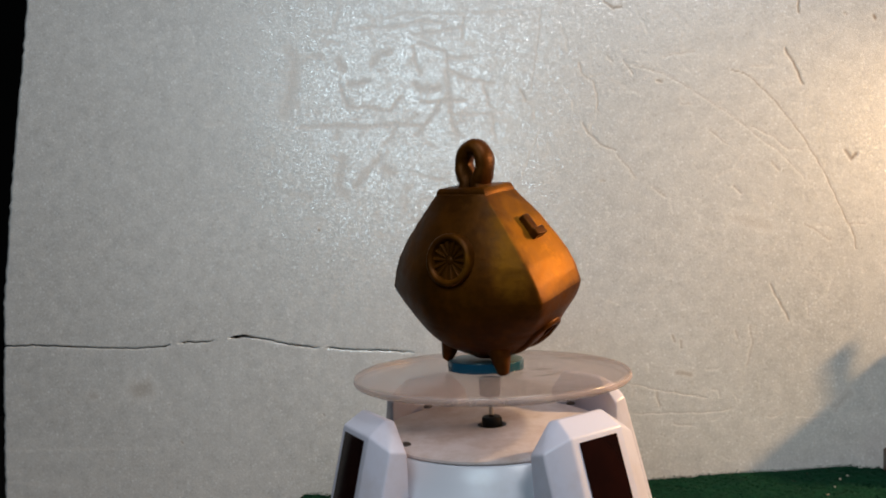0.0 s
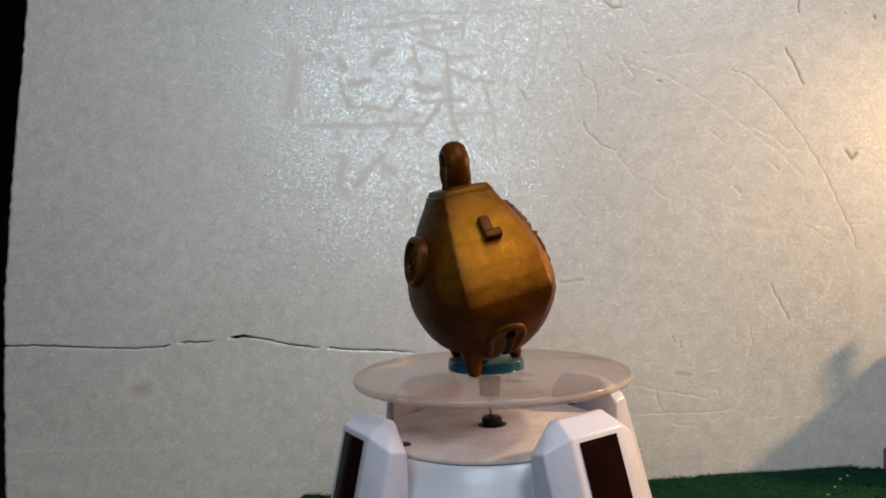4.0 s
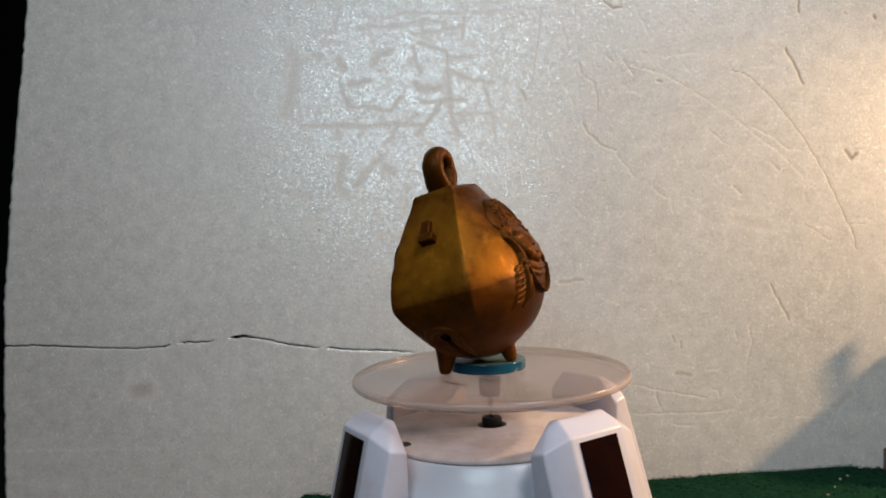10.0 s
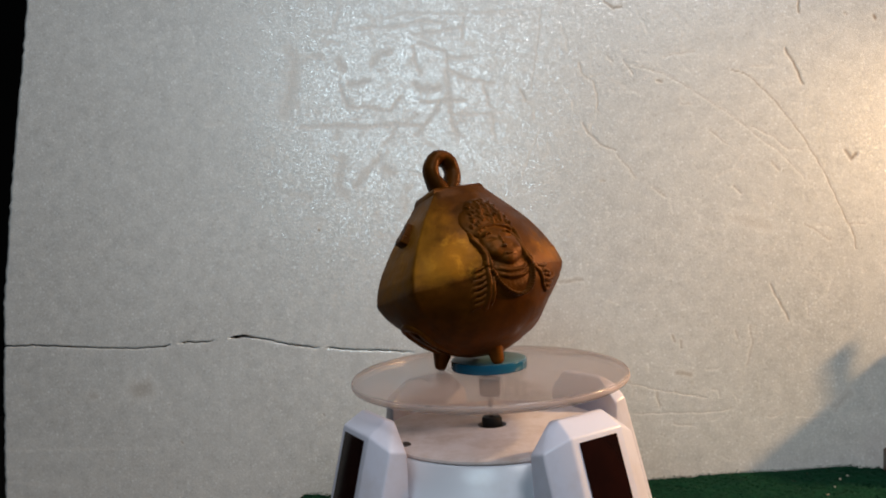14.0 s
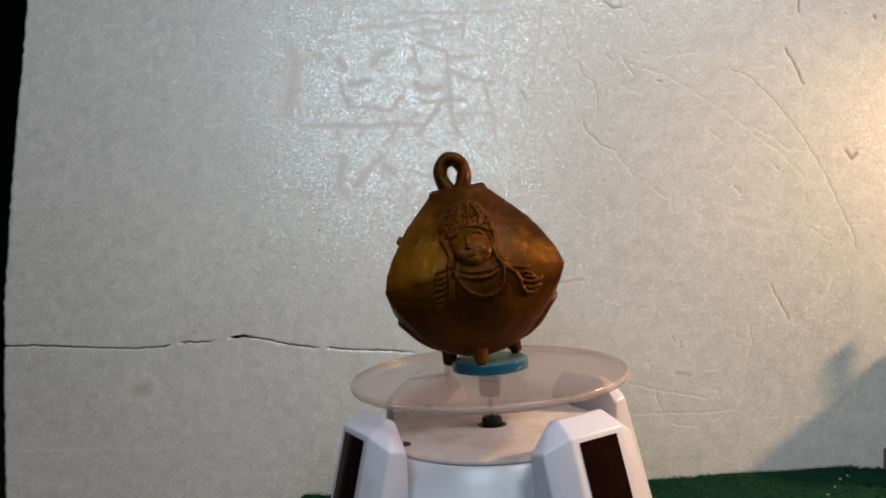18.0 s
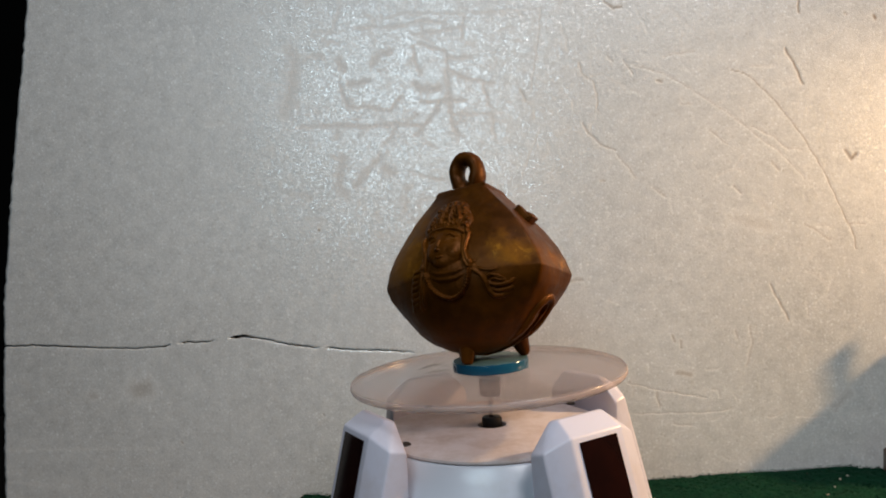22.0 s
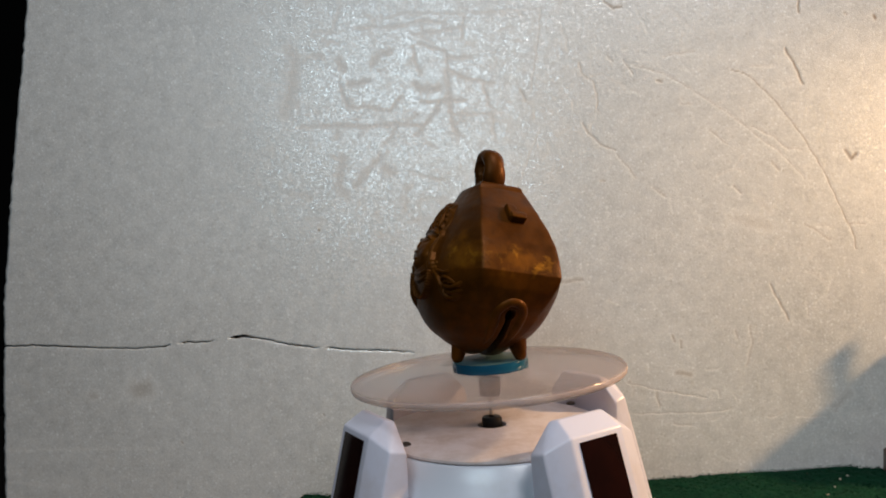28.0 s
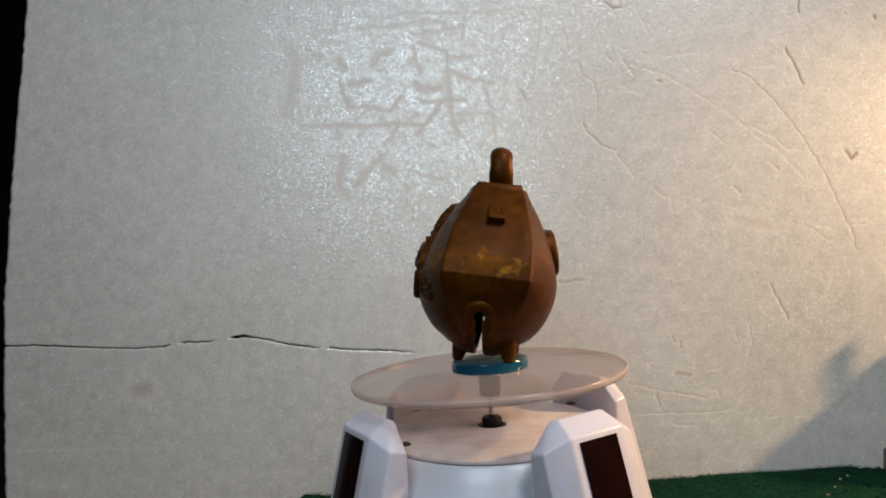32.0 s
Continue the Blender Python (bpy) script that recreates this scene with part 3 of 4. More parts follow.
# ---- the solar turntable ----
stand = thing("solar_turntable", "white plastic solar-powered display turntable with a clear acrylic disc", "turntable")
DECK = -17.85
part("housing", lathe([(0, -74.2), (60, -74.2), (61, -73), (58, -60), (48, -40), (39, -24), (37.0, -20.0), (36.5, -19.55), (0, -19.6)], 128), GLOSS, stand, "glossy white housing", 50)
part("deck", lathe([(4.7, -19.5), (36.0, -19.5), (36.5, -19.0), (36.3, -18.4), (35.4, -18.15), (21.6, -18.1), (21.0, DECK), (4.9, DECK), (4.7, DECK - 0.2)], 128, True), DUSTY, stand, "dusty cream round deck", 30)
part("socket", lathe([(0, -19.3), (4.7, -19.3), (4.7, -19.1), (0, -19.1)], 48), BLACK, stand)
AZ = math.degrees(0.60615) - 90.0
S = 0.27
zt, zb = -10.5, -74.0
pillar_mesh = finish("pillar", hull(
    [(48.3, j * 9, zt) for j in (-1, 1)] + [(42.4, j * 8, -6.9) for j in (-1, 1)] + [(40.2, j * 9.5, -7.4) for j in (-1, 1)]
    + [(45.4, j * 16.2, -13.7) for j in (-1, 1)] + [(40.4, j * 16.6, -15.0) for j in (-1, 1)]
    + [(48.3 + S * (zt - zb), j * 9, zb) for j in (-1, 1)] + [(45.4 + S * (-13.7 - zb), j * 16.6, zb) for j in (-1, 1)] + [(42, j * 17, zb) for j in (-1, 1)], 0.6, 3), WHITE, 32)
tilt = math.degrees(math.atan(S))
cell_mesh = finish("solar_panel", box(0, 0, -23.5, 0.8, 13.4, 47, 0.15), CELL, 40)
for k in range(4):
    p = part("pillar", pillar_mesh, None, stand)
    p.matrix_local = pose(0, 0, 0, 0, 0, AZ - 90 * k)
    c = part("solar_panel", cell_mesh, None, p, "dark reddish-black solar cell")
    c.matrix_local = pose(0.0483 + S * 0.0015 - 0.0001, 0, -0.0120, 0, -tilt, 0)
for x, y in ((-26.7, -17.9), (29.3, 23.9), (17.9, -26.7), (-23.9, 29.3)):
    bm = lathe([(0, -0.2), (1.7, -0.2), (1.7, 0.25), (1.3, 0.55), (0.35, 0.6), (0.3, 0.2), (0, 0.2)], 20)
    ob = part("screw", bm, SCREW, stand)
    ob.matrix_local = pose(x * 0.001, y * 0.001, -0.0180)
part("collar", lathe([(0, -19.1), (3.1, -19.1), (3.3, -18.6), (3.3, -15.9), (2.9, -15.2), (0.9, -15.0), (0.9, -14.6), (0, -14.6)], 40), BLACK, stand, "black rubber collar")
spindle = part("spindle", lathe([(0, -16), (0.75, -16), (0.75, -7.6), (0, -7.6)], 32), STEEL, stand)
HUB, t, s = material("grey_blue_plastic", (0.10, 0.11, 0.14), 0.4)
hub = part("hub", lathe([(0, -8.2), (3.2, -8.2), (3.5, -7.9), (3.5, -2.4), (0, -2.4)], 32), HUB, stand, "grey-blue plastic hub under the disc")
# the disc sits slightly askew on its spindle
ASKEW = Matrix(((1, 0, 0.0219, 0.00064), (0, 1, 0.0156, 0.00012), (-0.0219, -0.0156, 1, 0.00057), (0, 0, 0, 1)))
bm = lathe([(0, 0), (43.9, 0), (44.6, -0.25), (45.0, -0.9), (45.0, -1.9), (44.6, -2.6), (43.9, -2.9), (0, -2.9)], 160)
bm.transform(ASKEW)
disc = part("disc", bm, ACRYLIC, stand, "clear dusty acrylic disc", 60)
for path in ([(14.1, -17.2), (18.7, -15.0), (22.8, -10.2)], [(13.5, -4.4), (17.0, -4.3), (20.5, -4.0)]):
    bm = tube(bmesh.new(), [(a, b, 0.64 - 0.0219 * a - 0.0156 * b) for a, b in path], [0.06, 0.13, 0.05], 6)
    part("scratch", bm, SCREW, disc, "fine dark scratch")

puck = thing("plastic_puck", "small round translucent blue plastic disc lying on the turntable", "disc")
OFFSET = Matrix.Translation(mm(-1.5, -0.15, 0.1))
bm = lathe([(0, 3.2), (12.3, 3.2), (12.5, 3.1), (12.6, 2.9), (12.6, 0.3), (12.4, 0.08), (0, 0.05)], 80)
bm.transform(ASKEW @ OFFSET)
part("plate", bm, BLUE, puck, smooth=30)
# added thin layer that carries the painted reflection of the top
bm = lathe([(0, 3.24), (12.0, 3.24), (12.2, 3.2), (0, 3.18)], 80)
bm.transform(ASKEW @ OFFSET)
part("top_sheen", bm, TOP_SHEEN, puck, "dusty grey-green top face with its reflection in the colour", 30)

# ---- the clay bell ----
bell = thing("clay_bell", "brown clay bell with worn gold wash, tilted on three feet", "bell")
X0, Y0 = Vector((0.7826, -0.6225, 0)), Vector((0.6225, 0.7826, 0))
UP = (X0 * math.sin(radians(6.5)) - Y0 * math.sin(radians(10.8)) + Vector((0, 0, 1))).normalized()
XB = (X0 - UP * X0.dot(UP)).normalized()
YB = UP.cross(XB)
SEAT = Matrix.Translation(mm(0.9, -3.1, 29.2)) @ Matrix((XB, YB, UP)).transposed().to_4x4()
# height, half length, half width of the end panels, half thickness
PROFILE = [(-24.2, 1.0, 0.8, 1.0), (-23.6, 6.0, 3.0, 5.8), (-22.0, 11.2, 5.0, 10.6), (-19.0, 16.6, 7.2, 15.2), (-15.0, 21.2, 9.2, 18.6), (-10.0, 25.4, 11.0, 21.4), (-5.0, 28.0, 12.3, 22.7), (-2.0, 28.8, 12.9, 23.1),
           (0.0, 29.1, 13.0, 23.1), (1.5, 28.7, 13.0, 22.9), (5.0, 27.7, 12.9, 22.2), (10.0, 25.2, 12.5, 20.7), (16.0, 21.4, 11.4, 18.2), (22.0, 16.8, 10.0, 15.2), (27.0, 12.4, 8.6, 11.8), (30.5, 9.4, 7.6, 8.6)]
PZ, PX, PW, PY = (list(q) for q in zip(*PROFILE))


def girth(z):
    return np.interp(z, PZ, PX), np.interp(z, PZ, PW), np.interp(z, PZ, PY)


def soft_girth(z):
    """The same, smoothed over the ridge: the bulging faces have none."""
    return [sum(girth(z + d)[k] * w for d, w in ((-5, 0.15), (-2.5, 0.22), (0, 0.26), (2.5, 0.22), (5, 0.15))) for k in range(3)]


def warp(x, y, z):
    """The hand-made body is not quite square: one end sits askew, and the neck leans a little."""
    k = min(1.0, max(0.0, x / 29.0)) ** 2 * math.exp(-(z / 16.0) ** 2)
    return x - 0.06 * y * k, y - 0.35 * min(1.0, max(0.0, z / 30.0)), z


def section(z, shrink=0.0):
    """Outline of the body at a height, as (x, y) pairs."""
    hx, hw, hy = (q - shrink for q in girth(z))
    sx, sw, sy = (q - shrink for q in soft_girth(z))
    round_off = 0.8 * min(1.0, max(0.0, -z / 11.0)) ** 1.3
    ring = []
    for side in (1, -1):
        for i in range(44):
            q = math.cos(math.pi * (i + 0.5) / 44)
            e = q ** 6
            a = q * (sx + (hx - sx) * e)
            gw = sw + (hw - sw) * e
            ring.append((a * side, side * (gw + (sy - gw) * (1 - q * q))))
        for i in range(1, 12):
            ring.append((-side * hx, side * hw * (1 - i / 6)))
    out = []
    for a, b in ring:
        ang = math.atan2(b / max(sy, 0.1), a / max(hx, 0.1))
        out.append((a + round_off * (hx * math.cos(ang) - a) + 0.5 * min(1.0, max(0.0, -z / 8.0)), b + round_off * (sy * math.sin(ang) - b)))
    # worn corners
    for _ in range(2):
        out = [tuple(0.5 * out[i][k] + 0.25 * (out[i - 1][k] + out[(i + 1) % len(out)][k]) for k in (0, 1)) for i in range(len(out))]
    return out


def shell(shrink):
    bm = bmesh.new()
    rings = []
    zs = sorted(set([round(q, 2) for q in np.linspace(PZ[0], PZ[-1], 84)] + [0.0, 0.4, -0.4]))
    for z in zs:
        if girth(z)[0] - shrink < 0.8 or girth(z)[1] - shrink < 0.4:
            continue
        row = []
        for a, b in section(z, shrink):
            w = 0.0 if shrink else 0.32 * noise.noise((a * 0.09, b * 0.09, z * 0.09)) + 0.10 * noise.noise((a * 0.45, b * 0.45, z * 0.45))
            r = math.hypot(a, b) + 1e-6
            p = warp(a + w * a / r, b + w * b / r, z)
            row.append(bm.verts.new(mm(p[0], p[1], p[2] * (0.93 if shrink else 1))))
        rings.append(row)
    n = len(rings[0])
    for a, b in zip(rings, rings[1:]):
        for i in range(n):
            bm.faces.new((a[i], a[(i + 1) % n], b[(i + 1) % n], b[i]))
    bm.faces.new(rings[0][::-1])
    bm.faces.new(rings[-1])
    if shrink:
        bmesh.ops.reverse_faces(bm, faces=bm.faces[:])
    return bm


def carved(solid, cutters):
    """The solid less the cutters, as one mesh."""
    ob = new("solid", solid)
    made = [ob]
    for c in cutters:
        k = new("cutter", c)
        made.append(k)
        mod = ob.modifiers.new("cut", "BOOLEAN")
        mod.operation, mod.solver, mod.object = "DIFFERENCE", "EXACT", k
    bpy.context.view_layer.update()
    mesh = bpy.data.meshes.new_from_object(ob.evaluated_get(bpy.context.evaluated_depsgraph_get()))
    for k in made:
        bpy.data.objects.remove(k)
    return mesh


bm = shell(0.0)
bm.normal_update()
SKIN = BVHTree.FromBMesh(bm)
inner = shell(2.6)
tmp = bpy.data.meshes.new("inner")
inner.to_mesh(tmp)
inner.free()
bm.from_mesh(tmp)
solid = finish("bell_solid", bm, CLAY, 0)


def skin(x, z, way=1):
    """The body's surface over (x, z) on the bust's side (way 1) or the wheel's side (-1), and its normal."""
    hit = SKIN.ray_cast(mm(x, 60 * way, z), Vector((0, -way, 0)))
    return (hit[0] * 1000, hit[1]) if hit[0] else (Vector((x, 8 * way, z)), Vector((0, way, 0)))


def end_x(y, z, way):
    """The x of the end panel over (y, z)."""
    hit = SKIN.ray_cast(mm(60 * way, y, z), Vector((-way, 0, 0)))
    return hit[0].x * 1000 if hit[0] else way * girth(z)[0]


# the sound slot: a wedge that opens downwards, with a round hole at its upper end
SLOT_TURN = Matrix.Translation(mm(0, -0.25, 0)) @ pose(0, 0, 0, 0, 0, -2.1)
bm = hull([(i * 40, j * w, z) for i in (-1, 1) for j in (-1, 1) for w, z in ((0.9, -12.0), (2.1, -34.0))])
bm.transform(SLOT_TURN)
slot = finish("slot", bm, CLAY, 0)
bm = bmesh.new()
bmesh.ops.create_cone(bm, cap_ends=True, segments=24, radius1=0.0017, radius2=0.0017, depth=0.08, matrix=Matrix.Translation(mm(0, 0, -12.2)) @ pose(0, 0, 0, 0, 90, 0))
bm.transform(SLOT_TURN)
eye_hole = finish("eyelet", bm, CLAY, 0)
body_mesh = carved(solid, (slot, eye_hole))
body_mesh.shade_smooth()
body_mesh.set_sharp_from_angle(angle=radians(44))
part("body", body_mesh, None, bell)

# flat cap at the shoulder and the hanging loop
part("shoulder", hull([(i * a, j * b - 0.4, z) for i in (-1, 1) for j in (-1, 1) for a, b, z in ((9.9, 8.0, 28.6), (10.0, 7.9, 29.6), (9.5, 7.6, 31.3), (8.8, 6.9, 32.2))], 0.45, 2), CLAY, bell, "flat clay cap under the loop")
bm = bmesh.new()
loop_path, loop_rad = [], []
for i in range(29):
    a = radians(-62 + 304 * i / 28)
    loop_path.append((4.1 * math.cos(a), 0, 38.9 + 5.3 * math.sin(a) - (0.8 if math.sin(a) < -0.6 else 0)))
    loop_rad.append(2.5 + 0.35 * max(0, -math.sin(a)) + 0.08 * math.sin(i * 1.1))
loop_path = [(a + 0.6, b + 0.7 - 0.10 * (46 - c), c) for a, b, c in [(2.6, 0, 31.0)] + loop_path + [(-2.6, 0, 31.0)]]
loop_rad = [3.0] + loop_rad + [3.0]
tube(bm, loop_path, loop_rad, 18, flat=1.5, side=(0, 1, 0))
part("hanging_loop", bm, PLAIN_CLAY, bell, "thick clay hanging loop", 60)

# three stubby feet, reaching down to the puck and the disc
BACK = SEAT.inverted()
for x, y, z in ((5.0, -14.9, 0.75), (7.6, 6.9, 3.55), (-13.2, 1.0, 4.0)):
    lo = BACK @ mm(x, y, z + 0.1) * 1000
    hi = Vector((lo.x * 0.80, lo.y * 0.80, -16.5))
    bm = bmesh.new()
    path = [lo, lo.lerp(hi, 0.04), lo.lerp(hi, 0.13), lo.lerp(hi, 0.35), lo.lerp(hi, 0.65), hi]
    tube(bm, path, [0.9, 1.6, 2.0, 2.55, 3.3, 4.4], 20)
    for v in bm.verts:
        v.co += mm(*(0.12 * noise.noise_vector(v.co * 380)))
    part("foot", bm, PLAIN_CLAY, bell, "", 60)

# horseshoe lips of the sound slot, and an L-shaped tab on each end panel
for side in (1, -1):
    bm = bmesh.new()
    path = []
    half, rise, sink, thick, mid = (5.2, 3.7, 0.55, 1.35, -1.0) if side > 0 else (4.3, 4.2, 0.8, 1.6, 0.0)
    for i in range(33):
        q = i / 32
        if q < 0.3:
            y, z = half * (1 - 0.28 * (1 - q / 0.3)), -21.0 + 8.5 * q / 0.3
        elif q > 0.7:
            y, z = -half * (1 - 0.28 * (1 - (1 - q) / 0.3)), -21.0 + 8.5 * (1 - q) / 0.3
        else:
            a = math.pi * (q - 0.3) / 0.4
            y, z = half * math.cos(a), -12.5 + rise * math.sin(a)
        p = SLOT_TURN @ mm(0, y + mid, 0) * 1000
        p.y += math.tan(radians(-2.1)) * side * 25
        path.append((end_x(p.y, z, side) - side * sink, p.y, z))
    tube(bm, path, [thick * k for k in [0.2, 0.4, 0.6, 0.75, 0.9] + [1.0] * 23 + [0.9, 0.75, 0.6, 0.4, 0.2]], 14, side=(1, 0, 0))
    part("slot_lip", bm, PLAIN_CLAY, bell, "raised clay lip round the sound slot", 60)
    # the stem runs up the panel, the bar points to one side
    cy, cz, bar = (-0.2, 18.9, 0.9) if side > 0 else (0.2, 19.5, -1.3)
    slope = math.degrees(math.atan2(abs(end_x(cy, 16, side)) - abs(end_x(cy, 22, side)), 6))
    bm = box(-0.2, 0, 0.2, 3.1, 3.2, 7.6 if side > 0 else 6.2, 0.55)
    extra = box(0.0, bar * side, -2.6 if side > 0 else -2.2, 4.0, 5.2, 2.7, 0.55)
    tmp = bpy.data.meshes.new("tab")
    extra.to_mesh(tmp)
    extra.free()
    bm.from_mesh(tmp)
    tab = part("tab", bm, CLAY, bell, "small L-shaped raised tab")
    tab.matrix_local = Matrix.Translation(mm(end_x(cy, cz, side) + side * 0.45, cy, cz + 0.5)) @ pose(0, 0, 0, 0, 0, 0 if side > 0 else 180) @ pose(0, 0, 0, 0, -slope, 0)

# wheel emblem
bm = lathe([(0, 0.3), (5.7, 0.3), (6.0, 1.5), (6.5, 2.15), (7.3, 2.2), (7.9, 1.7), (8.1, 0.6), (8.3, -4.0), (0, -4.0)], 64)
emblem = part("wheel_emblem", bm, CLAY, bell, "round wheel emblem with raised rim and spokes", 50)
emblem.matrix_local = Matrix.Translation(mm(3.2, skin(3.2, 12.4, -1)[0].y + 0.35, 12.4)) @ pose(0, 0, 0, 90 - 15, 0, 3)
spoke = finish("spoke", tube(bmesh.new(), [(1.5, 0, 0.35), (3.6, 0, 0.5), (5.7, 0, 0.45)], [0.3, 0.5, 0.7], 8, side=(0, 0, 1)), CLAY, 50)
for i in range(14):
    part("spoke", spoke, None, emblem).matrix_local = pose(0, 0, 0, 0, 0, 360 / 14 * i)
bm = bmesh.new()
blob(bm, (0, 0, 0.35), (1.3, 1.3, 0.75))
part("boss", bm, CLAY, emblem, "", 60)


# raised bust, kept to plain forms: one low relief that grows out of the face
def bust():
    nx, nz = 250, 270
    sx, sz = np.linspace(-16.5, 20.5, nx)[None, :] + np.zeros((nz, 1)), np.linspace(-12.0, 26.5, nz)[:, None] + np.zeros((1, nx))
    h = np.full(sx.shape, -1.2)

    def join(a, b, k=0.35):
        m = np.clip(0.5 + 0.5 * (a - b) / k, 0, 1)
        return np.where(b <= -1.19, a, np.where(a <= -1.19, b, b + (a - b) * m + k * m * (1 - m)))

    def dome(s, z, a, b, high, turn=0.0, power=0.5):
        c, d = math.cos(radians(turn)), math.sin(radians(turn))
        u, w = ((sx - s) * c - (sz - z) * d) / a, ((sx - s) * d + (sz - z) * c) / b
        q = 1 - u * u - w * w
        return np.where(q > 0, high * np.clip(q, 0, None) ** power, np.maximum(-1.2, q * 2.5))

    def cord(points, radius, high):
        """A rounded strand along (s, z) points; both ends run out."""
        best = np.full(sx.shape, -1.2)
        n = len(points) - 1
        for i, ((a, b), (c, d)) in enumerate(zip(points, points[1:])):
            k = np.clip(((sx - a) * (c - a) + (sz - b) * (d - b)) / ((c - a) ** 2 + (d - b) ** 2), 0, 1)
            q = np.hypot(sx - a - k * (c - a), sz - b - k * (d - b)) / radius
            end = 1 - 0.75 * np.abs(2 * (i + k) / n - 1) ** 4
            best = np.maximum(best, np.where(q < 1, high * end * np.sqrt(np.clip(1 - q * q, 0, None)), np.maximum(-1.2, 2.0 * (1 - q))))
        return best

    # chest within the necklace, neck and its folds
    h = join(h, dome(-0.3, -1.0, 8.4, 7.6, 0.45, 0, 0.6))
    h = join(h, dome(0.0, 1.2, 5.4, 4.6, 1.5))
    for z in (0.2, -1.6):
        h = join(h, cord([(-5.6, z + 1.2), (-2.6, z - 0.2), (0.4, z - 0.6), (3.4, z - 0.4), (5.6, z + 0.8)], 0.75, 1.7 if z > 0 else 1.35), 0.5)
    # head, with hair and crown above
    h = join(h, dome(0.3, 16.6, 8.9, 6.6, 2.1, -5, 0.45), 0.6)
    h = join(h, dome(1.6, 21.0, 6.0, 4.4, 2.3, -5, 0.45), 0.6)
    face = dome(-0.3, 8.2, 6.3, 7.2, 3.0, -7, 0.42)
    face = join(face, dome(-0.8, 3.6, 3.0, 2.5, 2.9, 0, 0.5), 0.9)
    for s in (-3.9, 3.1):  # cheeks
        face = join(face, dome(s, 6.3, 2.6, 2.6, 2.75, 0, 0.5), 0.9)
    h = join(h, face, 0.45)
    h = join(h, cord([(-0.4, 11.2), (-1.1, 9.2), (-1.35, 7.4)], 0.85, 3.55), 0.5)
    h = join(h, dome(-1.35, 7.1, 1.45, 0.85, 3.75), 0.45)
    for pts in ([(-5.6, 11.2), (-4.0, 12.2), (-1.8, 11.6)], [(0.6, 11.6), (2.8, 12.1), (4.8, 10.6)]):
        h = join(h, cord(pts, 0.55, 3.15), 0.35)
    h = join(h, cord([(-2.6, 5.0), (-0.9, 4.5), (0.9, 4.9)], 0.65, 3.4), 0.35)
    # soft hollows of the closed eyes
    for s in (-3.6, 2.7):
        h -= 0.5 * np.exp(-((sx - s) / 1.5) ** 2 - ((sz - 10.0) / 0.45) ** 2)
    h -= 0.3 * np.exp(-((sx + 0.9) / 1.4) ** 2 - ((sz - 4.3) / 0.22) ** 2)
    # crown: rows of curls and petals
    rng = np.random.RandomState(11)
    for z, half, mid, rise in ((14.6, 7.4, 0.6, 1.9), (16.6, 7.9, 0.7, 2.3), (18.5, 7.2, 0.9, 2.5), (20.4, 6.4, 1.2, 2.6), (22.2, 5.2, 1.6, 2.5), (23.8, 3.9, 1.8, 2.2)):
        n = int(half * 1.35)
        for k in range(n):
            u = -1 + 2 * (k + 0.5) / n
            s = mid + half * u + rng.normal(0, 0.25)
            zz = z - 1.7 * u * u * (1 if z < 19 else 0.5) + rng.normal(0, 0.3)
            h = join(h, dome(s, zz, rng.uniform(0.5, 0.85), rng.uniform(0.8, 1.35), rise + rng.uniform(0.2, 0.75) - 0.8 * abs(u) ** 3, rng.uniform(-50, 50)), 0.2)
    for pts in ([(2.0, 15.2), (1.7, 18.4), (2.6, 21.6), (2.4, 24.6)], [(4.6, 15.0), (5.3, 18.0), (4.6, 21.0), (3.8, 23.8)], [(-1.0, 15.6), (-1.4, 18.6), (0.2, 21.6), (1.2, 24.2)]):
        h = join(h, cord(pts, 0.8, 3.15), 0.3)
    h = join(h, cord([(-6.9, 13.6), (-3.4, 14.6), (1.0, 14.6), (4.8, 13.6), (7.0, 12.2)], 0.6, 2.7), 0.3)
    # long ears with their lobes
    for pts in ([(7.0, 14.4), (8.0, 12.0), (7.2, 9.0), (6.6, 6.4), (7.2, 3.6), (8.0, 2.2), (9.0, 2.8)], [(6.2, 12.4), (6.3, 9.2), (6.0, 6.2), (6.4, 3.0), (7.4, 1.2), (9.0, 1.2)],
                [(-7.6, 14.0), (-8.4, 11.4), (-7.6, 8.6), (-7.4, 6.0), (-8.2, 3.6), (-9.0, 2.2)], [(-6.9, 9.4), (-6.8, 6.2), (-7.2, 3.0), (-7.6, 0.6)]):
        h = join(h, cord(pts, 0.75, 1.75), 0.25)
    for s, z in ((8.0, 2.4), (-8.4, 3.0)):
        h = join(h, dome(s, z, 1.0, 1.4, 1.75), 0.3)
    # bead necklace
    way = [(-7.4, 0.6), (-6.6, -1.6), (-5.4, -3.9), (-3.6, -5.8), (-1.4, -7.2), (0.9, -7.8), (3.2, -7.5), (5.2, -6.2), (6.6, -4.2), (7.3, -2.0), (7.6, 0.0)]
    for k in range(27):
        q = k / 26 * (len(way) - 1)
        i = min(int(q), len(way) - 2)
        s, z = (way[i][c] + (way[i + 1][c] - way[i][c]) * (q - i) for c in (0, 1))
        h = join(h, dome(s, z, 0.64, 0.64, 1.95), 0.1)
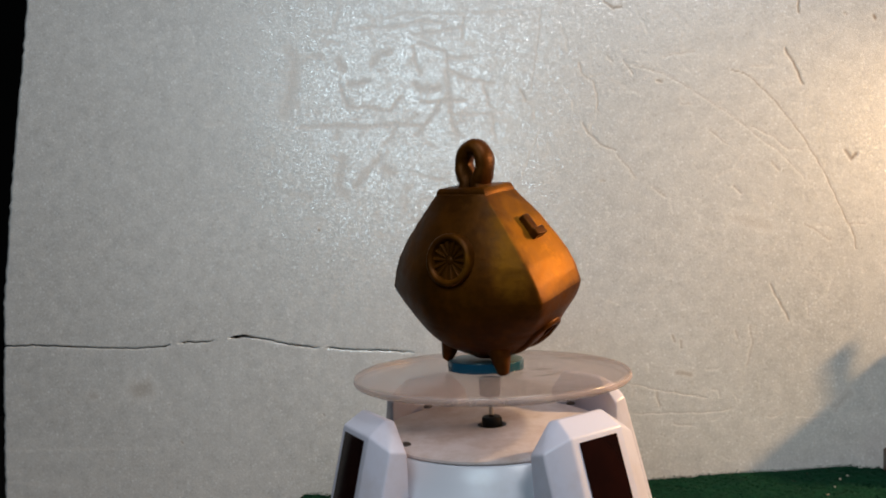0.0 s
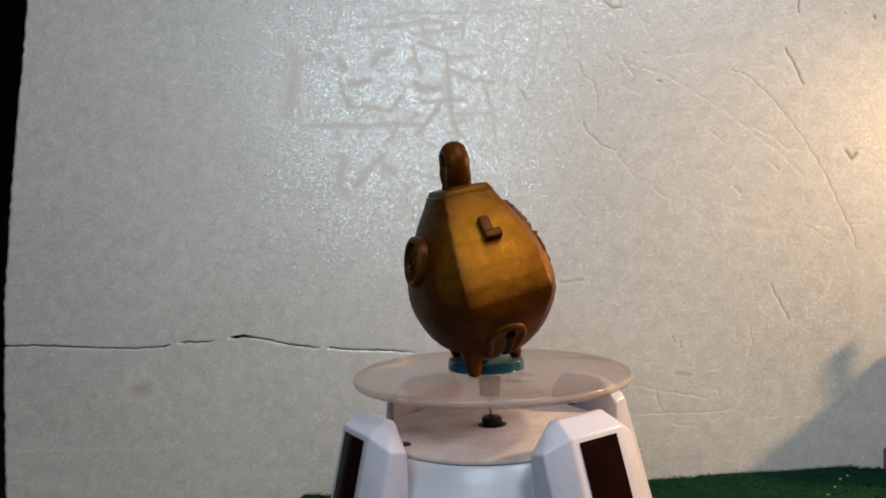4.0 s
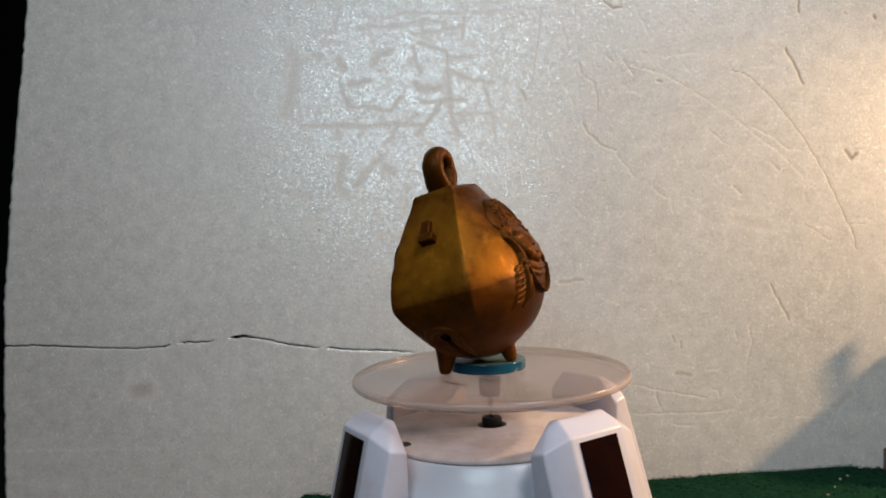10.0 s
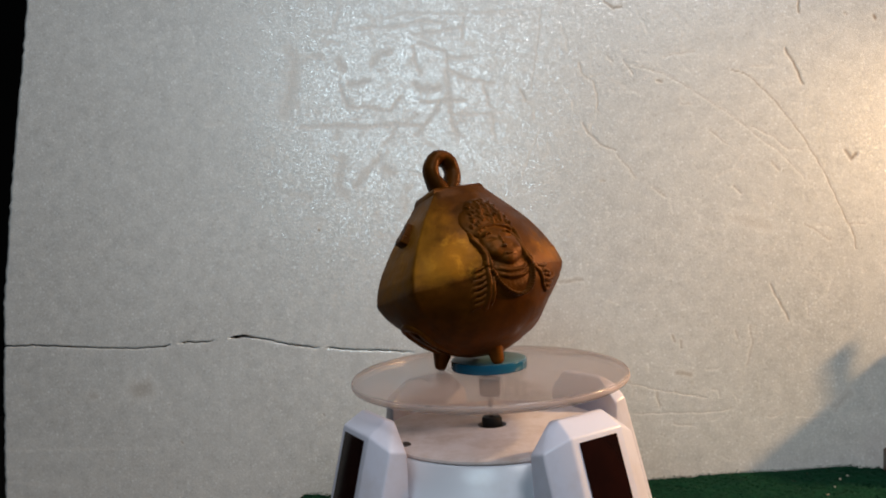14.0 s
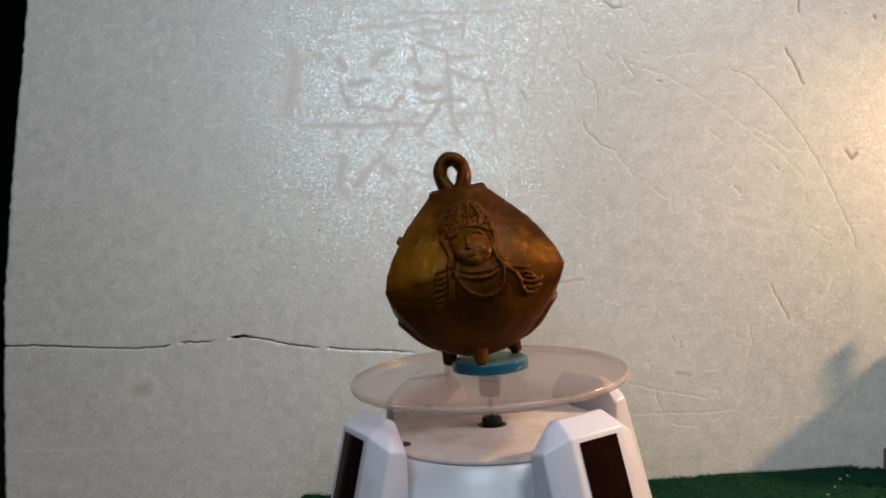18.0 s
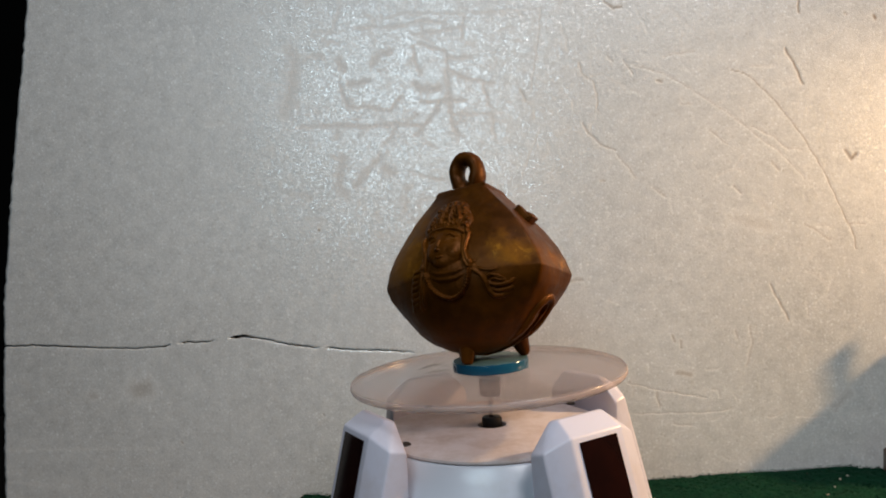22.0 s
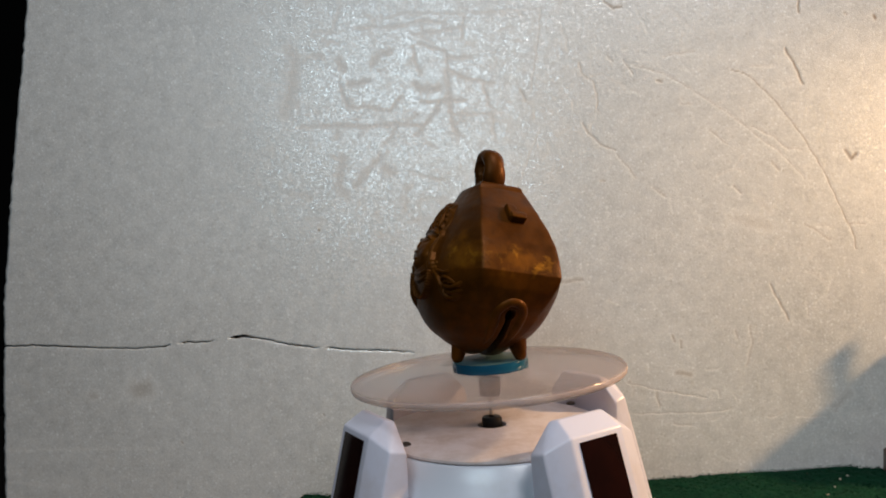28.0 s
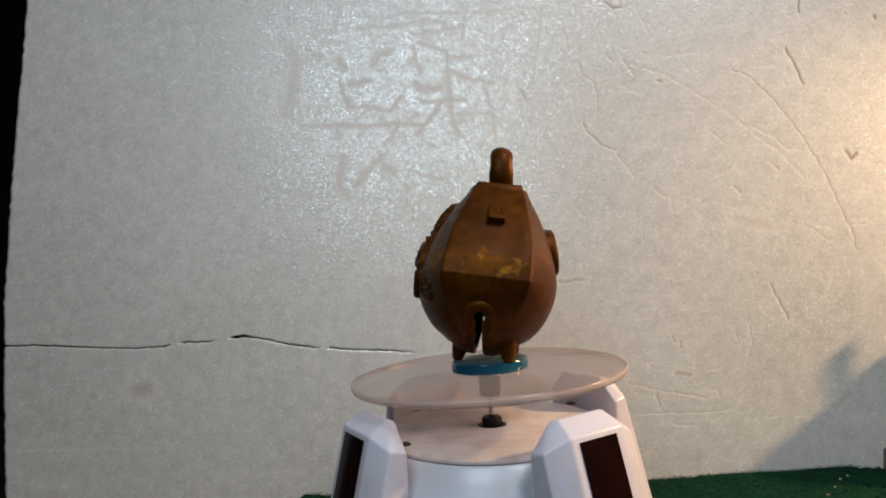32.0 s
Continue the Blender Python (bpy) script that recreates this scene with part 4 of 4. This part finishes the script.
    # shoulder and scarf ends on one side
    for pts, r, up in (([(6.8, 1.2), (8.8, 0.0), (11.0, -1.9), (12.0, -4.2), (12.2, -6.4), (13.4, -8.2), (15.4, -8.4), (17.4, -7.4)], 0.75, 1.5), ([(9.4, 0.6), (11.6, -0.2), (13.6, -0.6), (15.6, -0.4)], 0.6, 0.8),
                       ([(12.2, -2.6), (13.8, -2.0), (15.6, -2.6), (16.8, -3.6)], 0.6, 1.1), ([(12.6, -4.4), (14.4, -5.2), (16.2, -5.2), (18.2, -4.8), (19.4, -4.0)], 0.65, 1.3),
                       ([(13.0, -6.2), (14.8, -6.9), (16.6, -6.7), (18.6, -6.2)], 0.6, 1.3), ([(13.4, -3.6), (14.6, -3.3), (15.8, -3.9), (17.4, -4.0)], 0.45, 1.0)):
        h = join(h, cord(pts, r, up * 0.6), 0.4)
    # falling locks on the other
    for k in range(7):
        z = 2.2 - 1.75 * k
        h = join(h, cord([(-8.6 - 0.25 * k, z + 1.0), (-10.2 - 0.4 * k, z), (-11.8 - 0.5 * k, z - 0.1), (-13.0 - 0.45 * k, z - 1.2 - rng.uniform(-0.6, 0.5))], rng.uniform(0.55, 0.85), rng.uniform(0.5, 0.9) - 0.04 * k), 0.4)
    for pts in ([(-8.0, 4.0), (-8.7, 0.6), (-9.2, -3.2), (-10.0, -6.4), (-11.2, -9.6)], [(-7.4, -0.4), (-8.2, -3.4), (-8.6, -6.2), (-9.8, -9.0)], [(-7.8, 1.6), (-6.6, -0.4), (-7.2, -2.6)]):
        h = join(h, cord(pts, 0.8, 1.5), 0.3)
    h += 0.03 * np.sin(sx * 3.1 + 1.7 * np.sin(sz * 2.3)) * np.sin(sz * 2.7 + sx)
    # blunt the relief: it is worn
    h[1:-1, 1:-1] = 0.4 * h[1:-1, 1:-1] + 0.15 * (h[2:, 1:-1] + h[:-2, 1:-1] + h[1:-1, 2:] + h[1:-1, :-2])
    keep = h > -0.75
    bm = bmesh.new()
    made = {}
    for j, i in zip(*np.nonzero(keep)):
        p, n = skin(-(sx[j, i] + 0.7 - 0.13 * max(0.0, sz[j, i] - 4.0)) - 0.8, sz[j, i])
        d = Vector((0.35 * n.x, n.y, 0.35 * n.z)).normalized() * (1 if n.y > 0 else -1)
        made[j, i] = bm.verts.new((p + d * float(h[j, i] * (np.interp(sz[j, i], (8, 18), (1.02, 0.74)) if h[j, i] > 0 else 1.0))) * 0.001)
    for (j, i), v in made.items():
        q = [(j, i), (j + 1, i), (j + 1, i + 1), (j, i + 1)]
        if all(c in made for c in q):
            bm.faces.new([made[c] for c in q])
    bmesh.ops.delete(bm, geom=[v for v in bm.verts if not v.link_faces], context="VERTS")
    part("bust_relief", bm, PLAIN_CLAY, bell, "raised bust with a crown and bead necklace in plain clay", 80)


bust()

# ---- motion ----
TURN = [(0.0, 0.0), (0.5, 4.1), (1.0, 7.9), (1.5, 11.8), (2.0, 14.9), (2.5, 17.7), (3.0, 22.4), (3.5, 28.6), (5.5, 43.1), (6.0, 47.1), (7.0, 55.0),
        (8.0, 63.1), (9.0, 70.5), (10.0, 78.5), (11.0, 86.2), (12.0, 94.0), (13.0, 102.0), (14.0, 109.9), (14.5, 113.7), (16.5, 128.6),
        (17.0, 132.9), (18.0, 140.1), (19.0, 147.8), (20.0, 155.2), (21.0, 162.1), (22.0, 169.3), (23.0, 176.0), (24.0, 182.7), (25.0, 189.1),
        (25.5, 192.2), (27.5, 205.0), (28.0, 208.3), (29.0, 214.8), (30.0, 221.4), (31.0, 227.9), (32.0, 234.1)]


def motions():
    spin = pose(-0.0004, 0, 0, 0.27, -0.12, 0)
    rows = [(t, pose(0, 0, 0, 0, 0, -a)) for t, a in TURN]
    walk(disc, rows)
    walk(spindle, rows)
    walk(hub, rows)
    walk(puck, rows)
    walk(bell, [(t, spin @ m @ SEAT) for t, m in rows])


motions()
